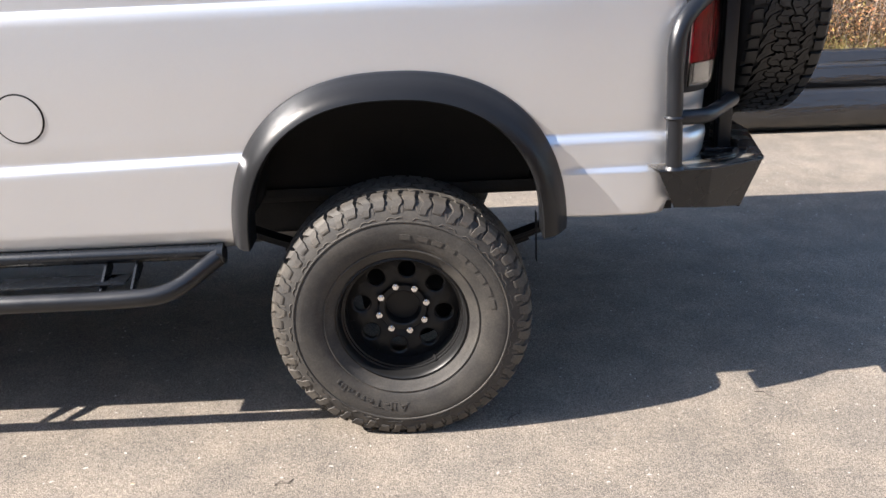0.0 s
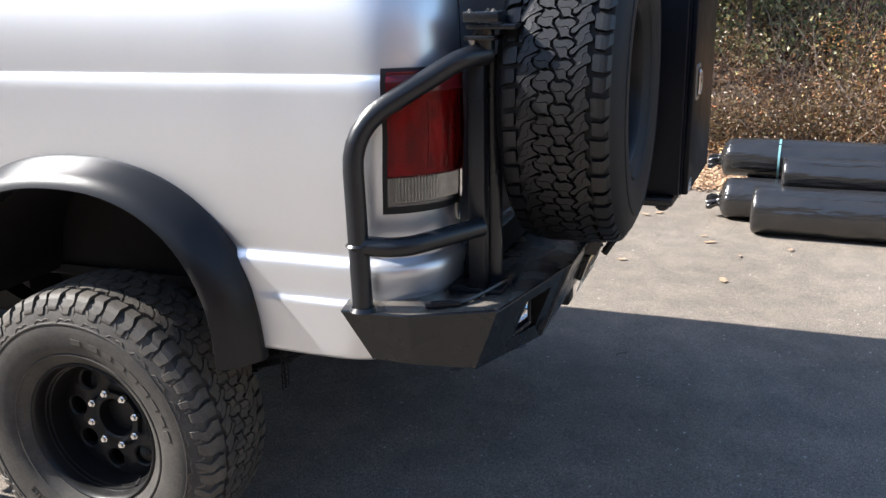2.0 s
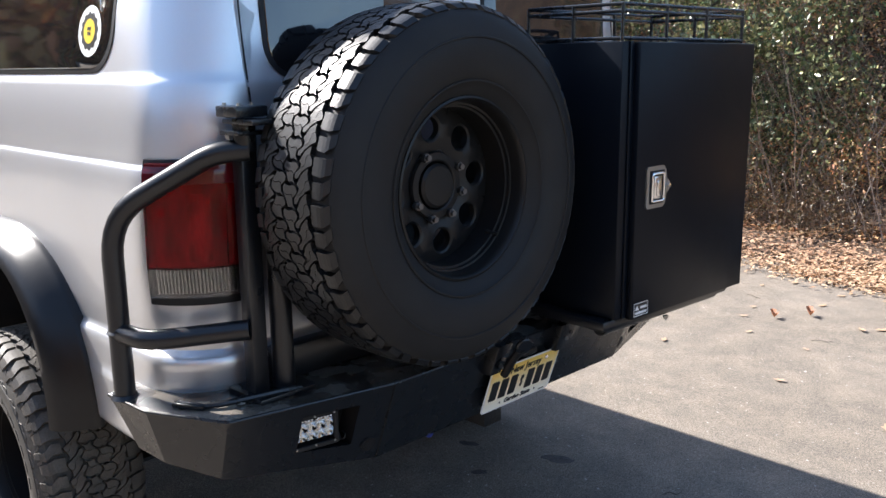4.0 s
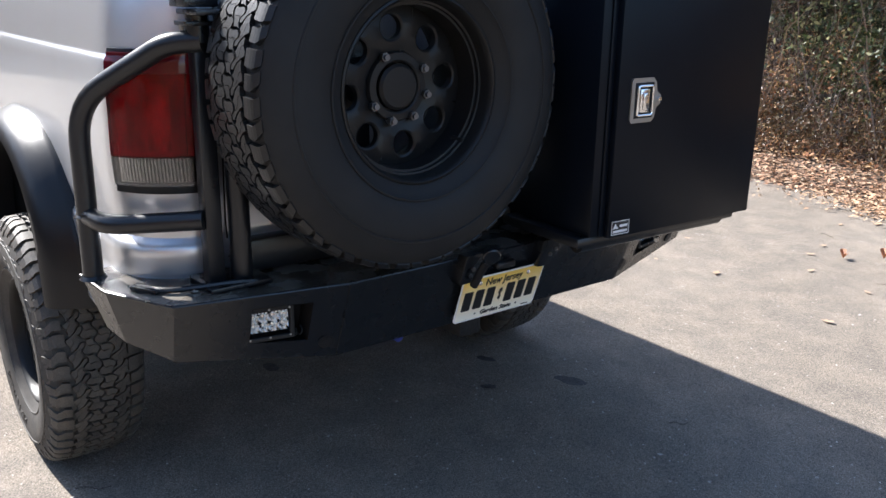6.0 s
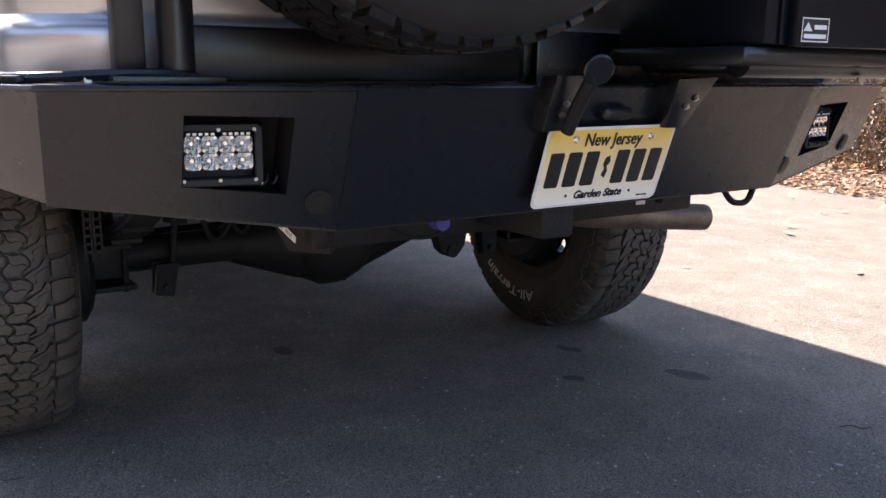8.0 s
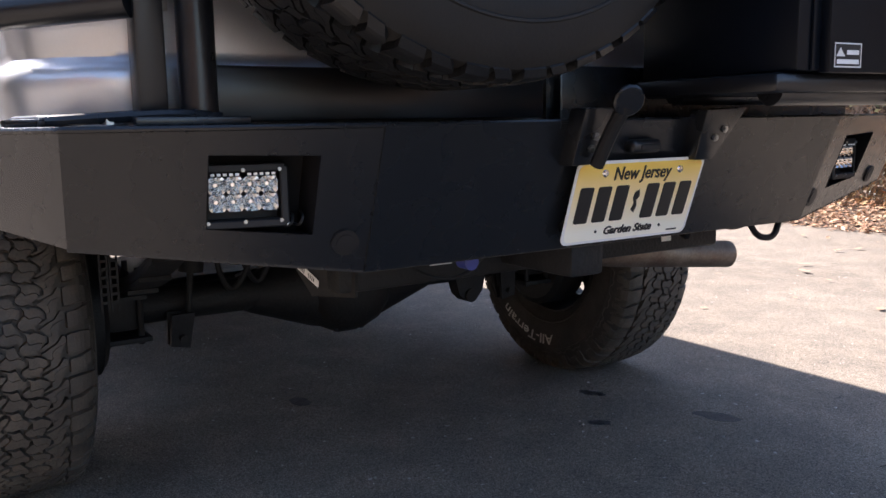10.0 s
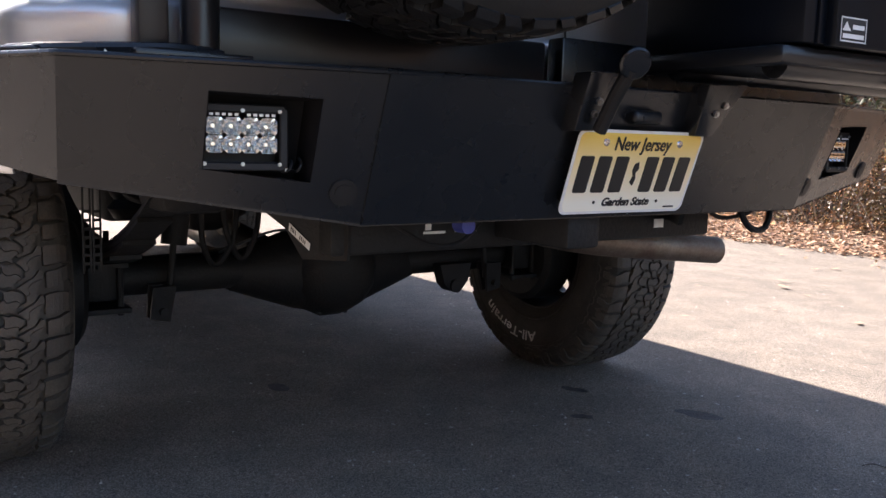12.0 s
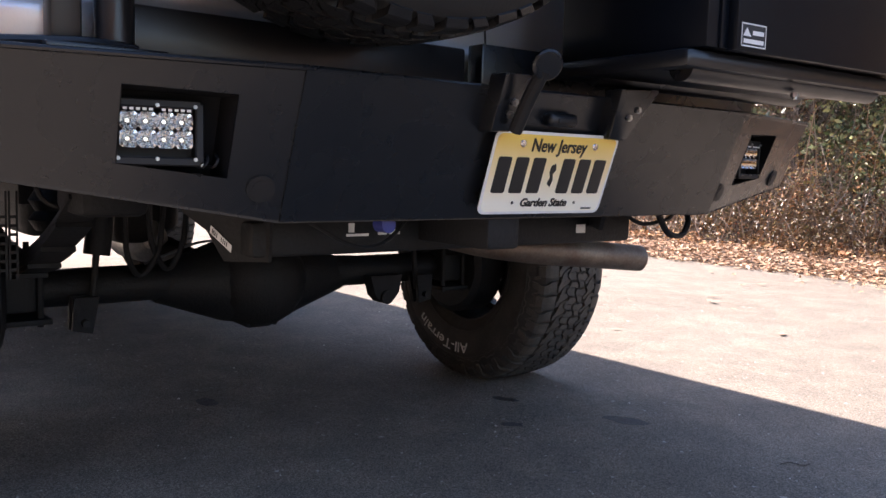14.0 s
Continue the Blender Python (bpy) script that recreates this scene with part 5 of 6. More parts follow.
# ---- licence plate ----
def licence_plate():
    plate = thing("licence_plate", "pale yellow embossed licence plate with black characters", "licence plate", (1.222, -0.014, 0.732))
    tilt = math.atan(0.34)
    rot = Matrix.Rotation(tilt, 3, "Y")
    c = Vector((1.2395, -0.020, 0.7425))
    grow = 1.02

    def P(x, y, z):
        return c + rot @ Vector((x, grow * y, grow * z))

    def slab(name, loop, x0, x1, mat, parent, label=""):
        bm = bmesh.new()
        prism(bm, [P(x0, y, z) for y, z in loop], rot @ Vector((x1 - x0, 0, 0)))
        return part(name, bm, mat, parent, label, False)
    slab("backing", round_rect(-0.1525, 0.1525, -0.076, 0.076, 0.014), -0.001, 0.001, WHITE, plate, "white plate edge")
    slab("plate_face", round_rect(-0.1475, 0.1475, -0.071, 0.071, 0.012), 0.001, 0.0016, PLATE, plate, "yellow to cream plate face")
    # plain bars for the number
    xs = (-0.128, -0.087, -0.046, 0.028, 0.069, 0.110)
    for x in xs:
        slab("number_bar", round_rect(x - 0.015 + 0.008, x + 0.015 + 0.008, -0.036, 0.030, 0.004), 0.0016, 0.0030, BLACK_PRINT, plate)
    slab("emblem", [(-0.006, -0.018), (0.003, -0.024), (0.006, -0.010), (0.002, 0.0), (0.008, 0.008), (0.004, 0.020), (-0.005, 0.016), (-0.007, 0.004), (-0.002, -0.006)], 0.0016, 0.0026, BLACK_PRINT, plate)
    for body, size, z, sx in (("New Jersey", 0.034, 0.0515, 0.86), ("Garden State", 0.0215, -0.0545, 1.02)):
        verts, faces = text_mesh(body, size, 0.0006, 0.0005 if size > 0.03 else 0.0006)
        bm = bmesh.new()
        add_mesh(bm, [P(0.0024 + v.z, v.x * sx + (0.002 if size > 0.03 else 0.18 * v.y), z + v.y) for v in verts], faces)
        part("plate_text", bm, BLACK_PRINT, plate, "", False)
    for y, z in ((-0.088, 0.055), (0.092, 0.055)):
        bm = bmesh.new()
        lathe(bm, [(0.0, 0.004), (0.005, 0.0035), (0.0075, 0.001), (0.0075, 0.0)], 14, "x", P(0.0015, y, z))
        part("plate_screw", bm, CHROME, plate)
    bm = bmesh.new()
    box(bm, P(0.0016, 0.115, -0.066), (0.001, 0.028, 0.003))
    part("print_bar", bm, BLACK_PRINT, plate, "", False)
    for y in (-0.078, 0.078):
        bm = bmesh.new()
        lathe(bm, [(0.0, 0.001), (0.003, 0.001), (0.003, 0.0)], 10, "x", P(0.0016, y, -0.0545))
        part("plate_dot", bm, BLACK_PRINT, plate, "", False)
    bm = bmesh.new()
    box(bm, c + rot @ Vector((-0.0135, 0, 0.0)), (0.022, 0.22, 0.10), 0.002, rot)
    part("plate_mount", bm, POWDER, plate)


licence_plate()


# ---- spare wheel and its carrier ----
SPARE = Vector((1.277, -0.418, 1.366))


def carrier():
    arm = thing("spare_wheel_carrier", "black steel swing-out carrier with a spare wheel on the bumper", "wheel carrier", (1.10, -0.4, 0.90))
    bm = bmesh.new()
    box(bm, (1.045, -0.42, 0.934), (0.05, 0.66, 0.085), 0.006)
    part("swing_beam", bm, TUBE, arm)
    bm = bmesh.new()
    box(bm, (1.06, -0.39, 1.27), (0.045, 0.06, 0.34), 0.006)
    part("upright", bm, TUBE, arm)
    bm = bmesh.new()
    tube(bm, [(1.105, -0.74, 1.40), (1.09, -0.39, 1.40)], 0.022, n=14)
    part("brace", bm, TUBE, arm)
    bm = bmesh.new()
    lathe(bm, [(0.0, 1.10), (0.10, 1.10), (0.10, 1.125), (0.06, 1.13), (0.06, 1.27), (0.0, 1.27)], 28, "x", (0, SPARE.y, SPARE.z))
    part("mount_hub", bm, POWDER, arm)
    rim = child("spare_wheel", RIM_ME, arm, Matrix.Translation(SPARE - Vector(arm.location)) @ pose(0, 0, 0, 0, 0, 90) @ pose(0, 0, 0, 0, -16, 0))
    tagged(rim, "spare all-terrain tyre on a black steel wheel with eight round holes")
    wheel_parts(rim, 37, True, False)
    # cap over the hub, with its two wheel studs
    bm = bmesh.new()
    lathe(bm, [(0.0, DISC - 0.022), (0.048, DISC - 0.020), (0.055, DISC - 0.014), (0.055, DISC + 0.01)], 32)
    me = mesh_of("hub_cap", bm, RIM)
    child("hub_cap", me, rim)


carrier()


# ---- storage box ----
def storage_box():
    root = thing("storage_box", "large black metal storage box on the rear bumper's swing arm", "storage box", (1.30, 0.40, 0.955))
    turn = Matrix.Rotation(radians(-2.8), 3, "Z")
    c0 = Vector((1.500, 0.064, 0.957))  # lower rear left corner

    def P(x, y, z):
        return c0 + turn @ Vector((x, y, z))

    def slab(bm, x0, x1, y0, y1, z0, z1, bevel=0.003):
        box(bm, P((x0 + x1) / 2, (y0 + y1) / 2, (z0 + z1) / 2), (x1 - x0, y1 - y0, z1 - z0), bevel, turn, 2)
    H, W = 0.752, 0.645
    bm = bmesh.new()
    slab(bm, -0.345, 0.0, 0.0, W, 0.0, H, 0.004)
    part("box_body", bm, BOX_COAT, root, "smooth black box body")
    bm = bmesh.new()
    slab(bm, 0.001, 0.024, 0.046, W - 0.006, -0.004, H - 0.002, 0.004)
    door = part("door", bm, BOX_COAT, root, "flat black box door")
    bm = bmesh.new()
    slab(bm, 0.0, 0.006, 0.028, 0.046, 0.0, H, 0.001)
    part("door_frame_lip", bm, BOX_COAT, root)
    # paddle latch
    zc, yc = 0.362, 0.138
    bm = bmesh.new()
    loop = [(-0.050, -0.050), (-0.044, -0.058), (0.030, -0.058), (0.042, -0.046), (0.046, -0.022), (0.062, -0.010), (0.062, 0.010), (0.046, 0.022), (0.042, 0.046), (0.030, 0.058), (-0.044, 0.058), (-0.050, 0.050)]
    prism(bm, [P(0.024, yc + a, zc + b) for a, b in loop], turn @ Vector((0.005, 0, 0)))
    latch = part("paddle_latch", bm, ZINC, door, "bright metal paddle latch", True, 20)
    bm = bmesh.new()
    slab(bm, 0.029, 0.0305, yc - 0.036, yc + 0.032, zc - 0.046, zc + 0.046, 0.0)
    part("latch_cup", bm, SEAL, root, "dark latch recess", False)
    bm = bmesh.new()
    tube(bm, [P(0.033, yc - 0.028, zc - 0.038), P(0.033, yc - 0.028, zc + 0.038), P(0.033, yc + 0.026, zc + 0.038), P(0.033, yc + 0.026, zc - 0.038), P(0.033, yc - 0.028, zc - 0.038)], 0.0035, 0.008, 8)
    slab(bm, 0.030, 0.037, yc - 0.022, yc + 0.012, zc - 0.031, zc + 0.031, 0.003)
    slab(bm, 0.037, 0.041, yc - 0.014, yc + 0.004, zc - 0.024, zc + 0.020, 0.003)
    part("latch_handle", bm, CHROME, root, "bright latch handle")
    bm = bmesh.new()
    lathe(bm, [(0.0, 0.008), (0.007, 0.007), (0.007, 0.0)], 12, "x", P(0.029, yc + 0.052, zc))
    part("latch_lock", bm, CHROME, root, "round key lock")
    # maker's label as plain bars
    bm = bmesh.new()
    slab(bm, 0.0242, 0.0250, 0.053, 0.123, 0.003, 0.043, 0.0)
    lab = part("box_label", bm, BLACK_PRINT, root, "small black label with white bars", False)
    bm = bmesh.new()
    for y0, y1, z0, z1 in ((0.055, 0.121, 0.040, 0.042), (0.055, 0.121, 0.004, 0.006), (0.055, 0.0565, 0.004, 0.042), (0.1195, 0.121, 0.004, 0.042), (0.061, 0.115, 0.0095, 0.0165), (0.085, 0.115, 0.024, 0.031)):
        slab(bm, 0.0251, 0.0256, y0, y1, z0, z1, 0.0)
    prism(bm, [P(0.0251, y, z) for y, z in ((0.059, 0.021), (0.069, 0.035), (0.075, 0.027), (0.081, 0.021))], turn @ Vector((0.0005, 0, 0)))
    part("label_bar", bm, WHITE, lab, "", False)
    # tray and swing arm under the box
    bm = bmesh.new()
    slab(bm, -0.34, -0.012, -0.03, W - 0.02, -0.034, -0.002, 0.010)
    part("tray", bm, TUBE, root, "black tray under the box")
    bm = bmesh.new()
    tube(bm, [P(-0.05, 0.0, -0.028), P(-0.05, W - 0.06, -0.028)], 0.026, n=16)
    tube(bm, [P(-0.26, 0.0, -0.022), P(-0.26, W, -0.022)], 0.026, n=16)
    part("swing_tube", bm, TUBE, root, "round black swing arm tube")
    # added full width; its black also stands in for shade under the box
    bm = bmesh.new()
    box(bm, (1.060, 0.40, 0.936), (0.045, 0.92, 0.105), 0.005)
    part("swing_beam", bm, POWDER, root, "black beam along the doors, drawn out over box shade")
    bm = bmesh.new()
    bolt(bm, P(-0.03, 0.30, -0.052), (0, 0, -1), 0.008, 0.008)
    part("tray_bolt", bm, ZINC, root)
    # basket on the lid
    bm = bmesh.new()
    z0, z1 = H, H + 0.095
    corners = [(-0.335, 0.01), (-0.010, 0.01), (-0.010, W - 0.03), (-0.335, W - 0.03)]
    for z in (z0 + 0.008, z1, z1 - 0.018):
        tube(bm, [P(x, y, z) for x, y in corners + corners[:1]], 0.005, n=8)
    for k in range(4):
        (xa, ya), (xb, yb) = corners[k], corners[(k + 1) % 4]
        m = 3 if k % 2 else 2
        for j in range(m):
            x, y = xa + (xb - xa) * j / m, ya + (yb - ya) * j / m
            rod(bm, P(x, y, z0), P(x, y, z1), 0.005, 8)
    part("roof_basket", bm, POWDER, root, "thin black rod basket on the lid")


storage_box()


# ---- rolls of black plastic film ----
def film_roll(a, b, r, tail, seed, label, group="rolls of plastic film"):
    """A wrapped roll from a to b, with a creased skin and a bunched end."""
    a, b = Vector(a), Vector(b)
    root = thing("plastic_roll", label, "plastic roll", (a + b) / 2 - Vector((0, 0, r)), group)
    d = (b - a).normalized()
    s = d.cross(Vector((0, 0, 1))).normalized()
    u = s.cross(d)
    bm = bmesh.new()
    n, m = 64, 130
    rows = []
    length = (b - a).length
    for k in range(m + 1):
        t = k / m
        p = a.lerp(b, t)
        row = []
        for j in range(n):
            q = 2 * math.pi * j / n
            f = 1 + 0.030 * noise.noise(Vector((t * length * 1.6 + seed, math.cos(q) * 1.6, math.sin(q) * 1.6)))
            f += 0.055 * (0.22 - abs(noise.noise(Vector((t * length * 1.3 + seed, 4.2 * math.cos(q) + t * 2, 4.2 * math.sin(q))))))
            f += 0.028 * (0.22 - abs(noise.noise(Vector((t * length * 3.5 + seed, 8 * math.cos(q), 8 * math.sin(q))))))
            row.append(bm.verts.new(p + (s * math.cos(q) + u * math.sin(q)) * r * f))
        rows.append(row)
    for p, q in zip(rows, rows[1:]):
        for j in range(n):
            bm.faces.new((p[j], p[(j + 1) % n], q[(j + 1) % n], q[j]))
    for end, sgn, here in ((rows[0], -1, tail), (rows[-1], 1, 0.0)):
        last = end
        o = a if sgn < 0 else b
        steps = ((0.93, 0.012), (0.80, 0.022), (0.35, 0.012)) if not here else ((0.95, 0.02), (0.84, 0.04), (0.55, 0.055), (0.30, 0.07), (0.26, 0.09), (0.36, 0.13), (0.30, 0.16), (0.12, 0.165))
        for f, off in steps:
            new_row = []
            for j, v in enumerate(end):
                crease = 1 + (0.16 * math.sin(j * 2.9 + seed) + 0.1 * math.sin(j * 1.3)) * (1 - f)
                w = v.co - o
                new_row.append(bm.verts.new(o + w * f * crease + d * sgn * off + Vector((0, 0, -here * off * 0.5))))
            for j in range(n):
                bm.faces.new((last[j], last[(j + 1) % n], new_row[(j + 1) % n], new_row[j]))
            last = new_row
        bm.faces.new(last)
    part("film_wrap", bm, FILM, root, "glossy wrinkled black film", True, 50)
    # loose overlap of the film along the roll
    for lean, high in ((0.35, 0.004), (-0.55, 0.006)):
        bm = bmesh.new()
        rows = []
        for k in range(50):
            t = 0.03 + 0.94 * k / 49
            q = math.pi / 2 + lean + 0.10 * noise.noise(Vector((t * 7 + seed, 2, lean)))
            p = a.lerp(b, t)
            rows.append([bm.verts.new(p + (s * math.cos(q + e) + u * math.sin(q + e)) * (r * 1.012 + h)) for e, h in ((-0.16, -0.006), (-0.05, high), (0.0, high + 0.003), (0.015, -0.004))])
        for p, q in zip(rows, rows[1:]):
            for j in range(3):
                bm.faces.new((p[j], p[j + 1], q[j + 1], q[j]))
        part("film_fold", bm, FILM, root, "", True, 40)
    return root


film_roll((1.77, 3.31, 0.165), (4.90, 3.15, 0.165), 0.162, 0.0, 1.0, "thick roll of glossy black plastic film on the asphalt")
film_roll((1.59, 3.70, 0.150), (4.70, 3.56, 0.150), 0.148, 0.5, 4.0, "thick roll of black plastic film with a bunched end")
film_roll((1.95, 3.53, 0.375), (5.00, 3.37, 0.375), 0.118, 0.0, 7.0, "roll of black plastic film lying on other rolls")
film_roll((1.57, 4.01, 0.400), (4.80, 3.84, 0.400), 0.140, 0.6, 11.0, "roll of black plastic film with a bunched end on other rolls")
film_roll((1.72, 4.07, 0.135), (4.90, 3.93, 0.135), 0.133, 0.0, 15.0, "roll of black plastic film at the back of the pile")
bm = bmesh.new()
tube(bm, [(1.910, 3.992, 0.400), (1.925, 3.991, 0.400)], 0.1465, n=40, cap=False)
tagged(part("tape_band", bm, TAPE), "pale teal tape band round a black roll", "tape")


# ---- bank behind the lot ----
def bank_height(x, y):
    e = 5.05 + 0.25 * noise.noise(Vector((x * 0.5, 0, 7))) + 0.10 * noise.noise(Vector((x * 2.1, 3, 7)))
    d = y - e
    if d < 0:
        return -0.03 + 0.05 * d
    h = 0.035 * min(1, d / 0.3) + 0.04 * max(0, d - 0.3) + 0.62 * max(0.0, d - 1.6)
    return min(h, 6.0) + 0.05 * noise.noise(Vector((x * 1.3, y * 1.3, 1))) * min(1, d)


def bank():
    xs = [-60, -40, -28] + [-20 + 0.4 * k for k in range(86)] + [18, 28, 45, 70]
    ys = [4.4 + 0.15 * k for k in range(16)] + [7 + 0.5 * k for k in range(14)] + [16, 22, 40, 80]
    verts = [(x, y, bank_height(x, y)) for y in ys for x in xs]
    w = len(xs)
    faces = [(j * w + i, j * w + i + 1, (j + 1) * w + i + 1, (j + 1) * w + i) for j in range(len(ys) - 1) for i in range(w - 1)]
    tagged(raw("bank", verts, faces, SOIL, None, True), "leaf-covered earth bank behind the asphalt", "bank", kind="structure")


bank()
RNG = np.random.default_rng(5)


def leaves_object(name, centres, sizes, mat, label, category, flat=0.0, parent=None):
    """Many small folded leaves as one mesh: four corners and a raised midrib each."""
    n = len(centres)
    shape = np.array([[-1, 0, 0], [-0.2, -0.5, 0.18], [1, 0, 0.05], [-0.2, 0.5, 0.18]], float)
    v = RNG.normal(size=(n, 3))
    v[:, 2] *= 1 - flat
    v /= np.linalg.norm(v, axis=1)[:, None]
    w = RNG.normal(size=(n, 3))
    if flat:
        w = np.stack([-v[:, 1], v[:, 0], RNG.normal(size=n) * 0.3 * (1 - flat) + 0.25 * RNG.normal(size=n)], 1)
    w -= v * (v * w).sum(1)[:, None]
    w /= np.linalg.norm(w, axis=1)[:, None]
    u = np.cross(v, w)
    pts = centres[:, None] + sizes[:, None, None] * (shape[None, :, 0:1] * v[:, None] + shape[None, :, 1:2] * w[:, None] + shape[None, :, 2:3] * u[:, None])
    idx = np.arange(n)[:, None] * 4
    faces = np.concatenate([idx + np.array([[0, 1, 2]]), idx + np.array([[0, 2, 3]])])
    me = bpy.data.meshes.new(name)
    me.vertices.add(4 * n)
    me.vertices.foreach_set("co", pts.reshape(-1))
    me.loops.add(6 * n)
    me.loops.foreach_set("vertex_index", faces.reshape(-1).astype(np.int32))
    me.polygons.add(2 * n)
    me.polygons.foreach_set("loop_start", (np.arange(2 * n) * 3).astype(np.int32))
    me.materials.append(mat)
    me.update(calc_edges=True)
    me.validate()
    ob = new(name, me)
    ob.parent = parent
    if label:
        tagged(ob, label, category, kind="stuff")
    return ob


def heights(xy):
    return np.array([bank_height(x, y) for x, y in xy])


# litter along the edge and on the slope
n = 30000
xy = np.stack([RNG.uniform(-12, 8, n), 4.9 + RNG.gamma(2.0, 0.42, n)], 1)
z = heights(xy)
keep = z > -0.035
c = np.column_stack([xy, np.maximum(z, 0.0) + RNG.uniform(0.004, 0.035, n)])[keep]
leaves_object("leaf_litter", c, RNG.uniform(0.014, 0.036, len(c)), DRY_LEAF, "thick tan and brown fallen leaves along the asphalt edge", "leaves", 0.75)
# deep drift of pale leaves beside the rolls
n = 9000
xy = np.stack([RNG.normal(1.0, 0.62, n), RNG.normal(4.93, 0.17, n)], 1)
c = np.column_stack([xy, np.maximum(heights(xy), 0.0) + RNG.uniform(0.003, 0.05, n)])
leaves_object("leaf_drift", c, RNG.uniform(0.012, 0.030, n), PALE_LEAF, "drift of pale tan fallen leaves on the asphalt edge", "leaves", 0.7)
n = 60000
xy = np.stack([RNG.uniform(-13, 8, n), RNG.uniform(6.0, 10.5, n)], 1)
xy = xy[[noise.noise(Vector((x * 0.9, y * 1.1, 4))) + 0.6 * noise.noise(Vector((x * 2.6, y * 2.6, 9))) > -0.08 for x, y in xy]]
n = len(xy)
c = np.column_stack([xy, heights(xy) + RNG.uniform(0.0, 0.06, n)])
leaves_object("leaf_litter", c, RNG.uniform(0.018, 0.045, n), SLOPE_LEAF, "brown fallen leaves over the earth bank", "leaves", 0.5)

# undergrowth in clumps
def clumps(count, x0, x1, y0, y1, top, spread, per, least=0.03):
    """Leaf clumps that gather in thickets, with gaps between."""
    want = int(count * 2.1)
    cx, cy = RNG.uniform(x0, x1, want), RNG.uniform(y0, y1, want)
    cz = heights(np.stack([cx, cy], 1)) + RNG.uniform(0.05, 1, want) ** 1.3 * top
    thick = np.array([noise.noise(Vector((x * 0.5, y * 0.5, z * 0.8 + top))) + 0.5 * noise.noise(Vector((x * 2.1, y, z * 2.3 + spread * 50))) for x, y, z in zip(cx, cy, cz)])
    keep = thick > least
    cx, cy, cz = cx[keep], cy[keep], cz[keep]
    count = len(cx)
    c = np.repeat(np.stack([cx, cy, cz], 1), per, 0) + RNG.normal(size=(count * per, 3)) * np.array([spread, spread, spread * 0.8])
    floor = heights(c[:, :2])
    c[:, 2] = np.maximum(c[:, 2], floor + 0.02)
    return c


c = np.concatenate([clumps(520, -13, 8, 6.5, 7.6, 0.7, 0.14, 60), clumps(420, -13, 8, 7.0, 9.5, 1.7, 0.15, 70), clumps(620, -13, 8, 8.2, 10.4, 3.0, 0.17, 70)])
leaves_object("undergrowth", c, RNG.uniform(0.010, 0.028, len(c)), AUTUMN_LEAF, "dense brown autumn undergrowth with vines", "undergrowth")
# placed where the bank is shaded, in leaves darkened for it
c = np.concatenate([clumps(230, -13, 8, 6.1, 7.0, 0.5, 0.13, 100, 0.05), clumps(220, -13, 8, 6.4, 7.5, 0.8, 0.15, 80, 0.0), clumps(260, -13, 8, 7.4, 9.5, 2.4, 0.2, 80), clumps(330, -13, -0.6, 6.8, 9.0, 2.6, 0.18, 90), clumps(44, 1.2, 2.7, 6.35, 7.0, 0.85, 0.16, 90, -0.2), clumps(120, -2.0, 3.5, 6.0, 6.8, 0.5, 0.14, 80, -0.1)])
leaves_object("brambles", c, RNG.uniform(0.008, 0.022, len(c)), SHADED_BRAMBLE, "tangled brambles, coloured dark for shade low in the undergrowth", "brambles")
c = np.concatenate([clumps(650, -13, 8, 8.0, 10.4, 3.4, 0.15, 80), clumps(260, -9, -0.5, 6.7, 8.6, 2.4, 0.13, 90), clumps(120, -0.5, 8, 7.4, 8.6, 1.8, 0.13, 70), clumps(46, 0.6, 3.2, 7.5, 8.1, 0.9, 0.16, 60, -0.1), clumps(60, -2.6, -0.4, 7.0, 7.7, 1.7, 0.16, 70, 0.0)])
leaves_object("shrubs", c, RNG.uniform(0.012, 0.044, len(c)), GREEN_LEAF, "green and yellow leafy shrubs on the bank", "shrubs")


def twigs():
    verts, faces = [], []
    for _ in range(5000):
        x, y = random.uniform(-13, 8), random.uniform(6.1, 9.6)
        p = Vector((x, y, bank_height(x, y) - 0.02))
        high = random.uniform(0.3, 1.0) + 1.9 * random.random() ** 2
        lean = Vector((random.gauss(0, 0.6), random.gauss(0, 0.4), 1)).normalized()
        r = 0.002 + 0.008 * random.random() ** 2
        b = len(verts)
        m = 5
        for k in range(m + 1):
            t = k / m
            q = p + lean * high * t + Vector((random.gauss(0, 0.06), random.gauss(0, 0.05), 0)) * (t * 2)
            for j in range(3):
                a = 2 * math.pi * j / 3
                verts.append((q.x + r * (1.05 - t) * math.cos(a), q.y + r * (1.05 - t) * math.sin(a), q.z))
        for k in range(m):
            for j in range(3):
                faces.append((b + 3 * k + j, b + 3 * k + (j + 1) % 3, b + 3 * k + 3 + (j + 1) % 3, b + 3 * k + 3 + j))
    ob = raw("bare_stems", verts, faces, TWIG)
    tagged(ob, "tangle of bare grey-brown stems and vines", "stems", kind="stuff")


twigs()


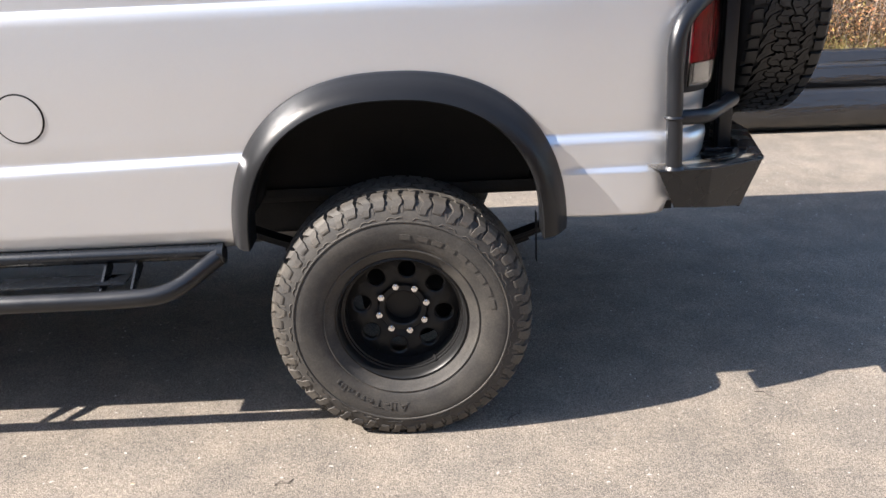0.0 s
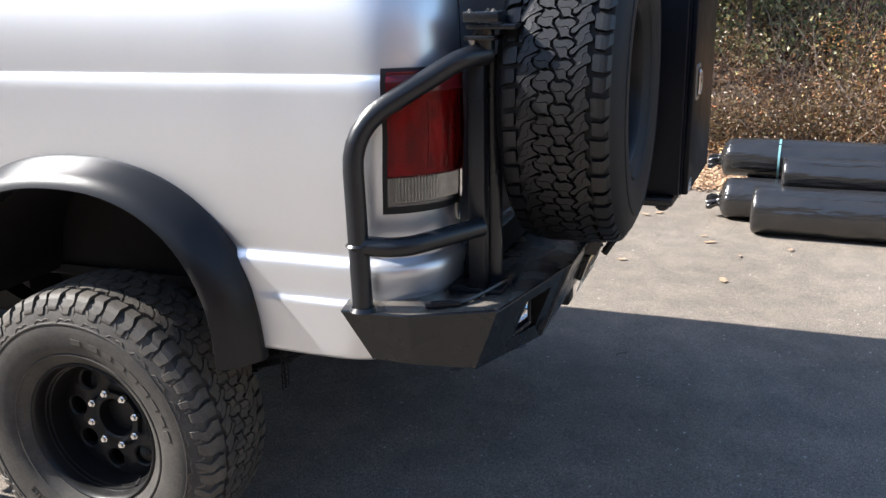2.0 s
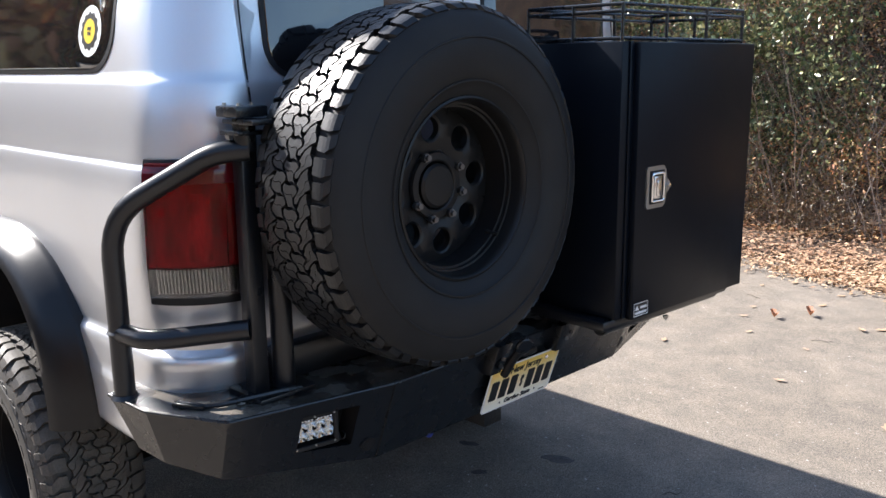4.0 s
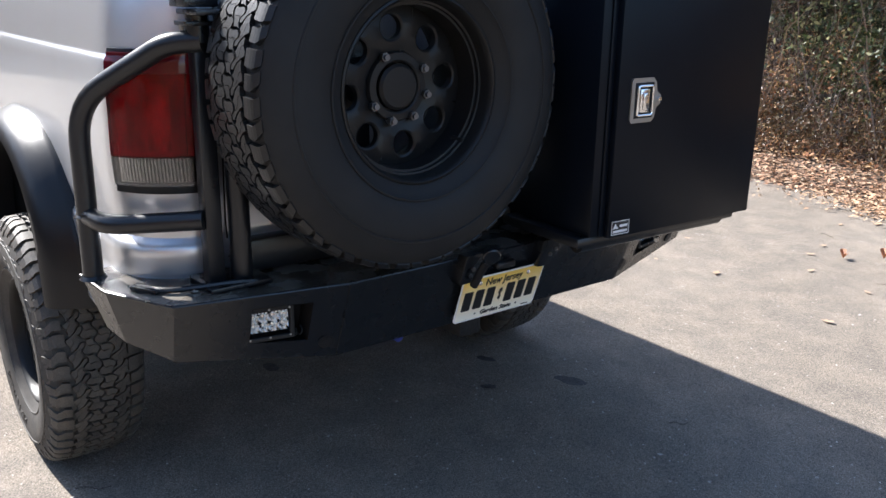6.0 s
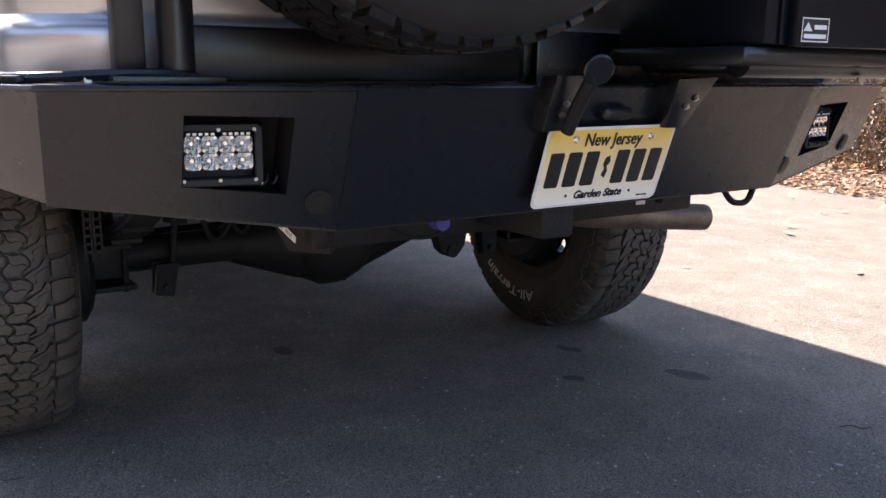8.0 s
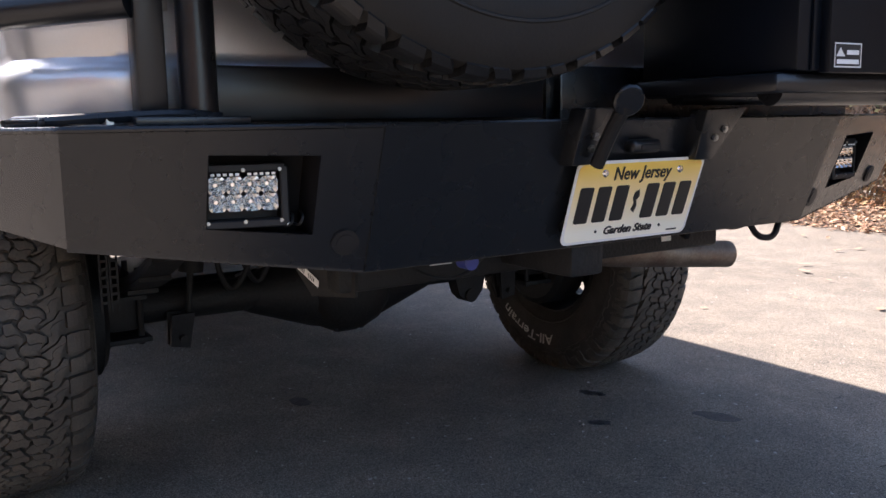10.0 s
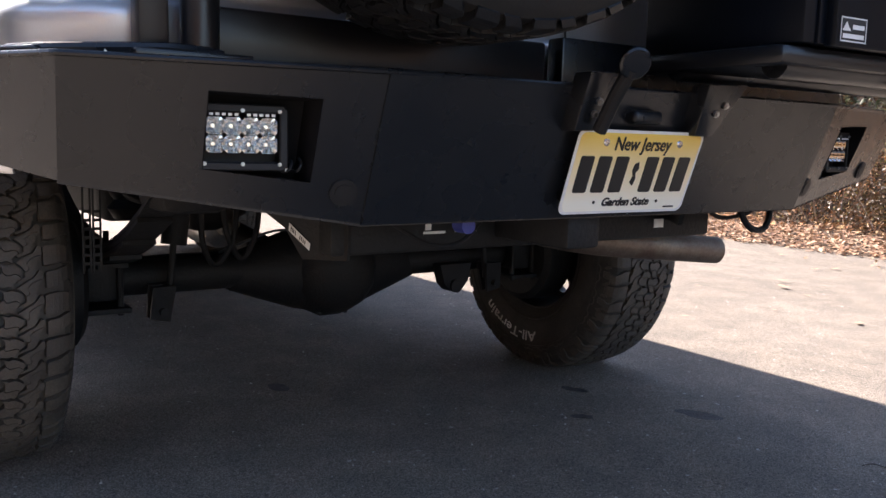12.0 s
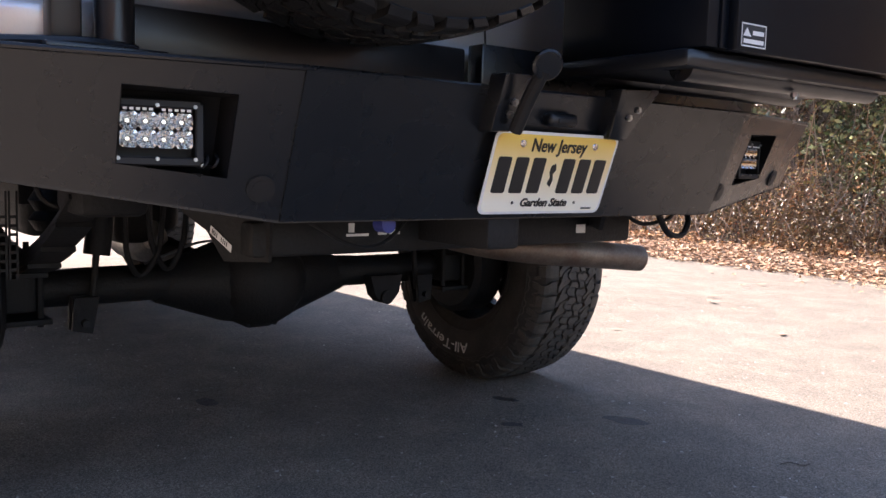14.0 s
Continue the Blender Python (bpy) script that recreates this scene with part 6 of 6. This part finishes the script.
def tree(x, y, r, high, seed, leafy_count=2600):
    rnd = random.Random(seed)
    z0 = bank_height(x, y) - 0.1
    root = thing("tree", "autumn tree with a slim brown trunk and thinning leaves", "tree", (x, y, z0), "trees on the bank")
    bm = bmesh.new()
    tips = []

    def limb(p, way, length, rad, depth):
        pts = [p]
        m = 6
        for k in range(m):
            way = (way + Vector((rnd.gauss(0, 0.10), rnd.gauss(0, 0.10), 0.04))).normalized()
            pts.append(pts[-1] + way * length / m)
        rows = []
        n = 9 if depth == 0 else 5
        for k, q in enumerate(pts):
            rr = rad * (1 - 0.6 * k / m) * (1.25 if k == 0 and depth == 0 else 1)
            d = (pts[min(k + 1, m)] - pts[max(0, k - 1)]).normalized()
            s = d.cross(Vector((0.3, 1, 0.1))).normalized()
            u = s.cross(d)
            rows.append([bm.verts.new(q + (s * math.cos(2 * math.pi * j / n) + u * math.sin(2 * math.pi * j / n)) * rr) for j in range(n)])
        for a, b in zip(rows, rows[1:]):
            for j in range(n):
                bm.faces.new((a[j], a[(j + 1) % n], b[(j + 1) % n], b[j]))
        tips.append(pts[-1])
        if depth < 2:
            for _ in range(6 if depth == 0 else 3):
                k = rnd.randint(2, m)
                w = Vector((rnd.gauss(0, 1), rnd.gauss(0, 1), rnd.uniform(0.1, 0.9))).normalized()
                limb(pts[k], w, length * rnd.uniform(0.25, 0.45), rad * 0.32, depth + 1)
    limb(Vector((x, y, z0)), Vector((rnd.gauss(0, 0.06), rnd.gauss(0, 0.06), 1)), high, r, 0)
    part("trunk", bm, BARK, root, "brown bark", True, 60)
    t = np.array([tuple(p) for p in tips])
    k = RNG.integers(0, len(t), leafy_count)
    c = t[k] + RNG.normal(size=(leafy_count, 3)) * np.array([0.35, 0.35, 0.30]) - np.array([x, y, z0])
    ob = leaves_object("crown", c, RNG.uniform(0.025, 0.055, leafy_count), GREEN_LEAF if seed % 2 else AUTUMN_LEAF, "", "", 0.0, root)
    tagged(ob, "sparse yellow-green leaves")


for k, (x, y, r, h) in enumerate([(-4.2, 7.3, 0.10, 6.0), (-2.6, 8.2, 0.12, 6.5), (-0.2, 8.6, 0.10, 6.2), (1.6, 7.7, 0.035, 4.8), (3.4, 8.3, 0.11, 6.4), (5.3, 7.9, 0.07, 5.5), (-6.5, 7.6, 0.12, 6.8), (-8.6, 7.2, 0.11, 6.6), (-5.6, 9.0, 0.11, 6.6), (-3.5, 9.4, 0.10, 6.0), (0.55, 7.2, 0.03, 3.6)]):
    # left trees get fuller crowns, out of view, added to shade the bank
    tree(x, y, r, h, k + 3, 7000 if x < -4 else 3000)


# dry grass tufts at the lot's edge
def grass():
    verts, faces = [], []
    for _ in range(120):
        cx, cy = random.uniform(3.6, 7.5), random.uniform(5.0, 6.6)
        for _ in range(16):
            x, y = cx + random.gauss(0, 0.06), cy + random.gauss(0, 0.06)
            z = max(bank_height(x, y), 0)
            hi, dx, dy = random.uniform(0.12, 0.38), random.gauss(0, 0.10), random.gauss(0, 0.10)
            b = len(verts)
            verts += [(x - 0.004, y, z), (x + 0.004, y, z), (x + dx * 0.5 + 0.003, y + dy * 0.5, z + hi * 0.7), (x + dx * 0.5 - 0.003, y + dy * 0.5, z + hi * 0.7), (x + dx, y + dy, z + hi * 0.9)]
            faces += [(b, b + 1, b + 2, b + 3), (b + 3, b + 2, b + 4)]
    tagged(raw("dry_grass", verts, faces, GRASS), "tufts of dry yellow grass at the lot's edge", "grass", kind="stuff")


grass()


# woods on the other side of the lot, behind the camera
n = 42000
ang = RNG.uniform(radians(150), radians(345), n)
rad = RNG.uniform(24, 32, n)
crest = 9.6 + 1.2 * np.sin(ang * 5) + 0.8 * np.sin(ang * 23 + 1) + 0.4 * np.sin(ang * 57)
c = np.stack([rad * np.cos(ang), rad * np.sin(ang), crest * RNG.uniform(0, 1, n) ** 0.85], 1)
leaves_object("far_woods", c, RNG.uniform(0.3, 0.7, n), AUTUMN_LEAF, "far autumn woods across the lot", "woods")


# ---- loose leaves, grit and stains on the asphalt ----
def fallen_leaves():
    shape = [(-1, 0), (-0.55, 0.42), (-0.1, 0.30), (0.25, 0.55), (0.45, 0.2), (1, 0), (0.45, -0.2), (0.25, -0.55), (-0.1, -0.30), (-0.55, -0.42)]
    spots = [(1.62, 2.15, 0.05), (1.0, 2.4, 0.035), (0.2, 2.6, 0.04), (2.0, 2.9, 0.035), (1.45, 3.1, 0.03), (1.0, 3.6, 0.04), (0.6, 4.0, 0.04), (-0.6, 3.2, 0.05), (-1.4, 2.6, 0.05), (-0.9, 4.2, 0.04),
             (-1.8, 3.6, 0.04), (-0.3, 2.0, 0.025), (0.2, 4.5, 0.05), (0.9, 4.4, 0.045), (-2.6, 3.3, 0.05), (-3.0, 4.4, 0.05), (-0.743, -1.638, 0.024), (-0.874, -1.313, 0.010), (0.5, 3.1, 0.03)]
    for _ in range(40):
        spots.append((random.uniform(-5, 2.6), random.uniform(2.2, 5.1), random.uniform(0.018, 0.04)))
    spots += [(1.088, 3.685, 0.045), (1.506, 2.96, 0.05), (1.165, 4.273, 0.04), (1.9, 3.3, 0.03), (0.9, 3.0, 0.025)]
    rusty = [(0.64, 3.70, 0.055), (0.485, 3.50, 0.05), (1.05, 4.6, 0.04)]
    for x, y, s in spots + rusty:
        bm = bmesh.new()
        a = random.uniform(0, 6.3)
        ca, sa = math.cos(a), math.sin(a)
        curl = 1.7 if (x, y, s) in rusty else random.uniform(0.15, 0.5)
        mid = bm.verts.new((x, y, 0.008))
        ring = [bm.verts.new((x + s * (p * ca - q * sa), y + s * (p * sa + q * ca), 0.006 + s * curl * (p * p * 0.6 + abs(q)))) for p, q in shape]
        for k in range(len(ring)):
            bm.faces.new((mid, ring[k], ring[(k + 1) % len(ring)]))
        ob = part("fallen_leaf", bm, RUST_LEAF if (x, y, s) in rusty else DRY_LEAF, None, "", False)
        tagged(ob, "large curled rust-red fallen leaf on the asphalt" if (x, y, s) in rusty else "curled brown fallen leaf on the asphalt", "leaf", "fallen leaves")


fallen_leaves()


def fallen_twigs():
    for x, y, a, ln in ((0.335, -1.045, 0.9, 0.11), (-0.42, -1.35, 0.2, 0.06), (1.30, -0.95, 2.2, 0.07), (0.85, 3.2, 0.4, 0.12), (1.7, 2.6, 1.3, 0.09), (0.2, 3.9, 2.6, 0.13), (-0.8, -1.62, 1.7, 0.05), (1.2, 0.9, 0.8, 0.08)):
        d, n = Vector((math.cos(a), math.sin(a), 0)), Vector((-math.sin(a), math.cos(a), 0))
        o = Vector((x, y, 0.003))
        bm = bmesh.new()
        tube(bm, [o, o + d * ln * 0.35 + n * 0.012 + Vector((0, 0, 0.004)), o + d * ln * 0.7 - n * 0.004, o + d * ln + n * 0.02], 0.0014, 0.02, 6)
        tagged(part("fallen_twig", bm, BARK), "thin dark fallen twig on the asphalt", "twig", "fallen twigs")


fallen_twigs()


def stains():
    mat = material("oil_stain", (0.022, 0.020, 0.019), 0.6, second=(0.055, 0.050, 0.046), scale=30, fine=0.35, fine_scale=300, bump=0.4, bump_scale=150)
    for x, y, a, b, q in ((0.712, 0.87, 0.075, 0.035, 0.4), (-0.15, -0.1, 0.05, 0.03, 0.1), (0.33, 0.72, 0.05, 0.02, 0.5), (0.55, 0.55, 0.035, 0.02, 0.9)):
        bm = bmesh.new()
        ring = []
        for k in range(28):
            t = 2 * math.pi * k / 28
            f = 1 + 0.28 * noise.noise(Vector((math.cos(t) * 1.5 + x * 9, math.sin(t) * 1.5, y)))
            u, v = a * f * math.cos(t), b * f * math.sin(t)
            ring.append(bm.verts.new((x + u * math.cos(q) - v * math.sin(q), y + u * math.sin(q) + v * math.cos(q), 0.0012)))
        bm.faces.new(ring)
        tagged(part("oil_stain", bm, mat, None, "", False), "dark oil stain on the asphalt", "stain", kind="structure")
    verts, faces = [], []
    for _ in range(2600):
        x, y = random.uniform(-3, 3), random.uniform(-2.4, 3.5)
        s = 0.001 + 0.003 * random.random() ** 2
        b = len(verts)
        verts += [(x - s, y - s, 0), (x + s, y - s * 0.7, 0), (x + s * 0.8, y + s, 0), (x - s, y + s * 0.8, 0), (x, y, s * 1.2)]
        faces += [(b, b + 1, b + 4), (b + 1, b + 2, b + 4), (b + 2, b + 3, b + 4), (b + 3, b, b + 4)]
    tagged(raw("grit", verts, faces, material("pale_grit", (0.40, 0.37, 0.32), 0.85, vary=0.5)), "scattered pale grit on the asphalt", "grit", kind="stuff")


stains()
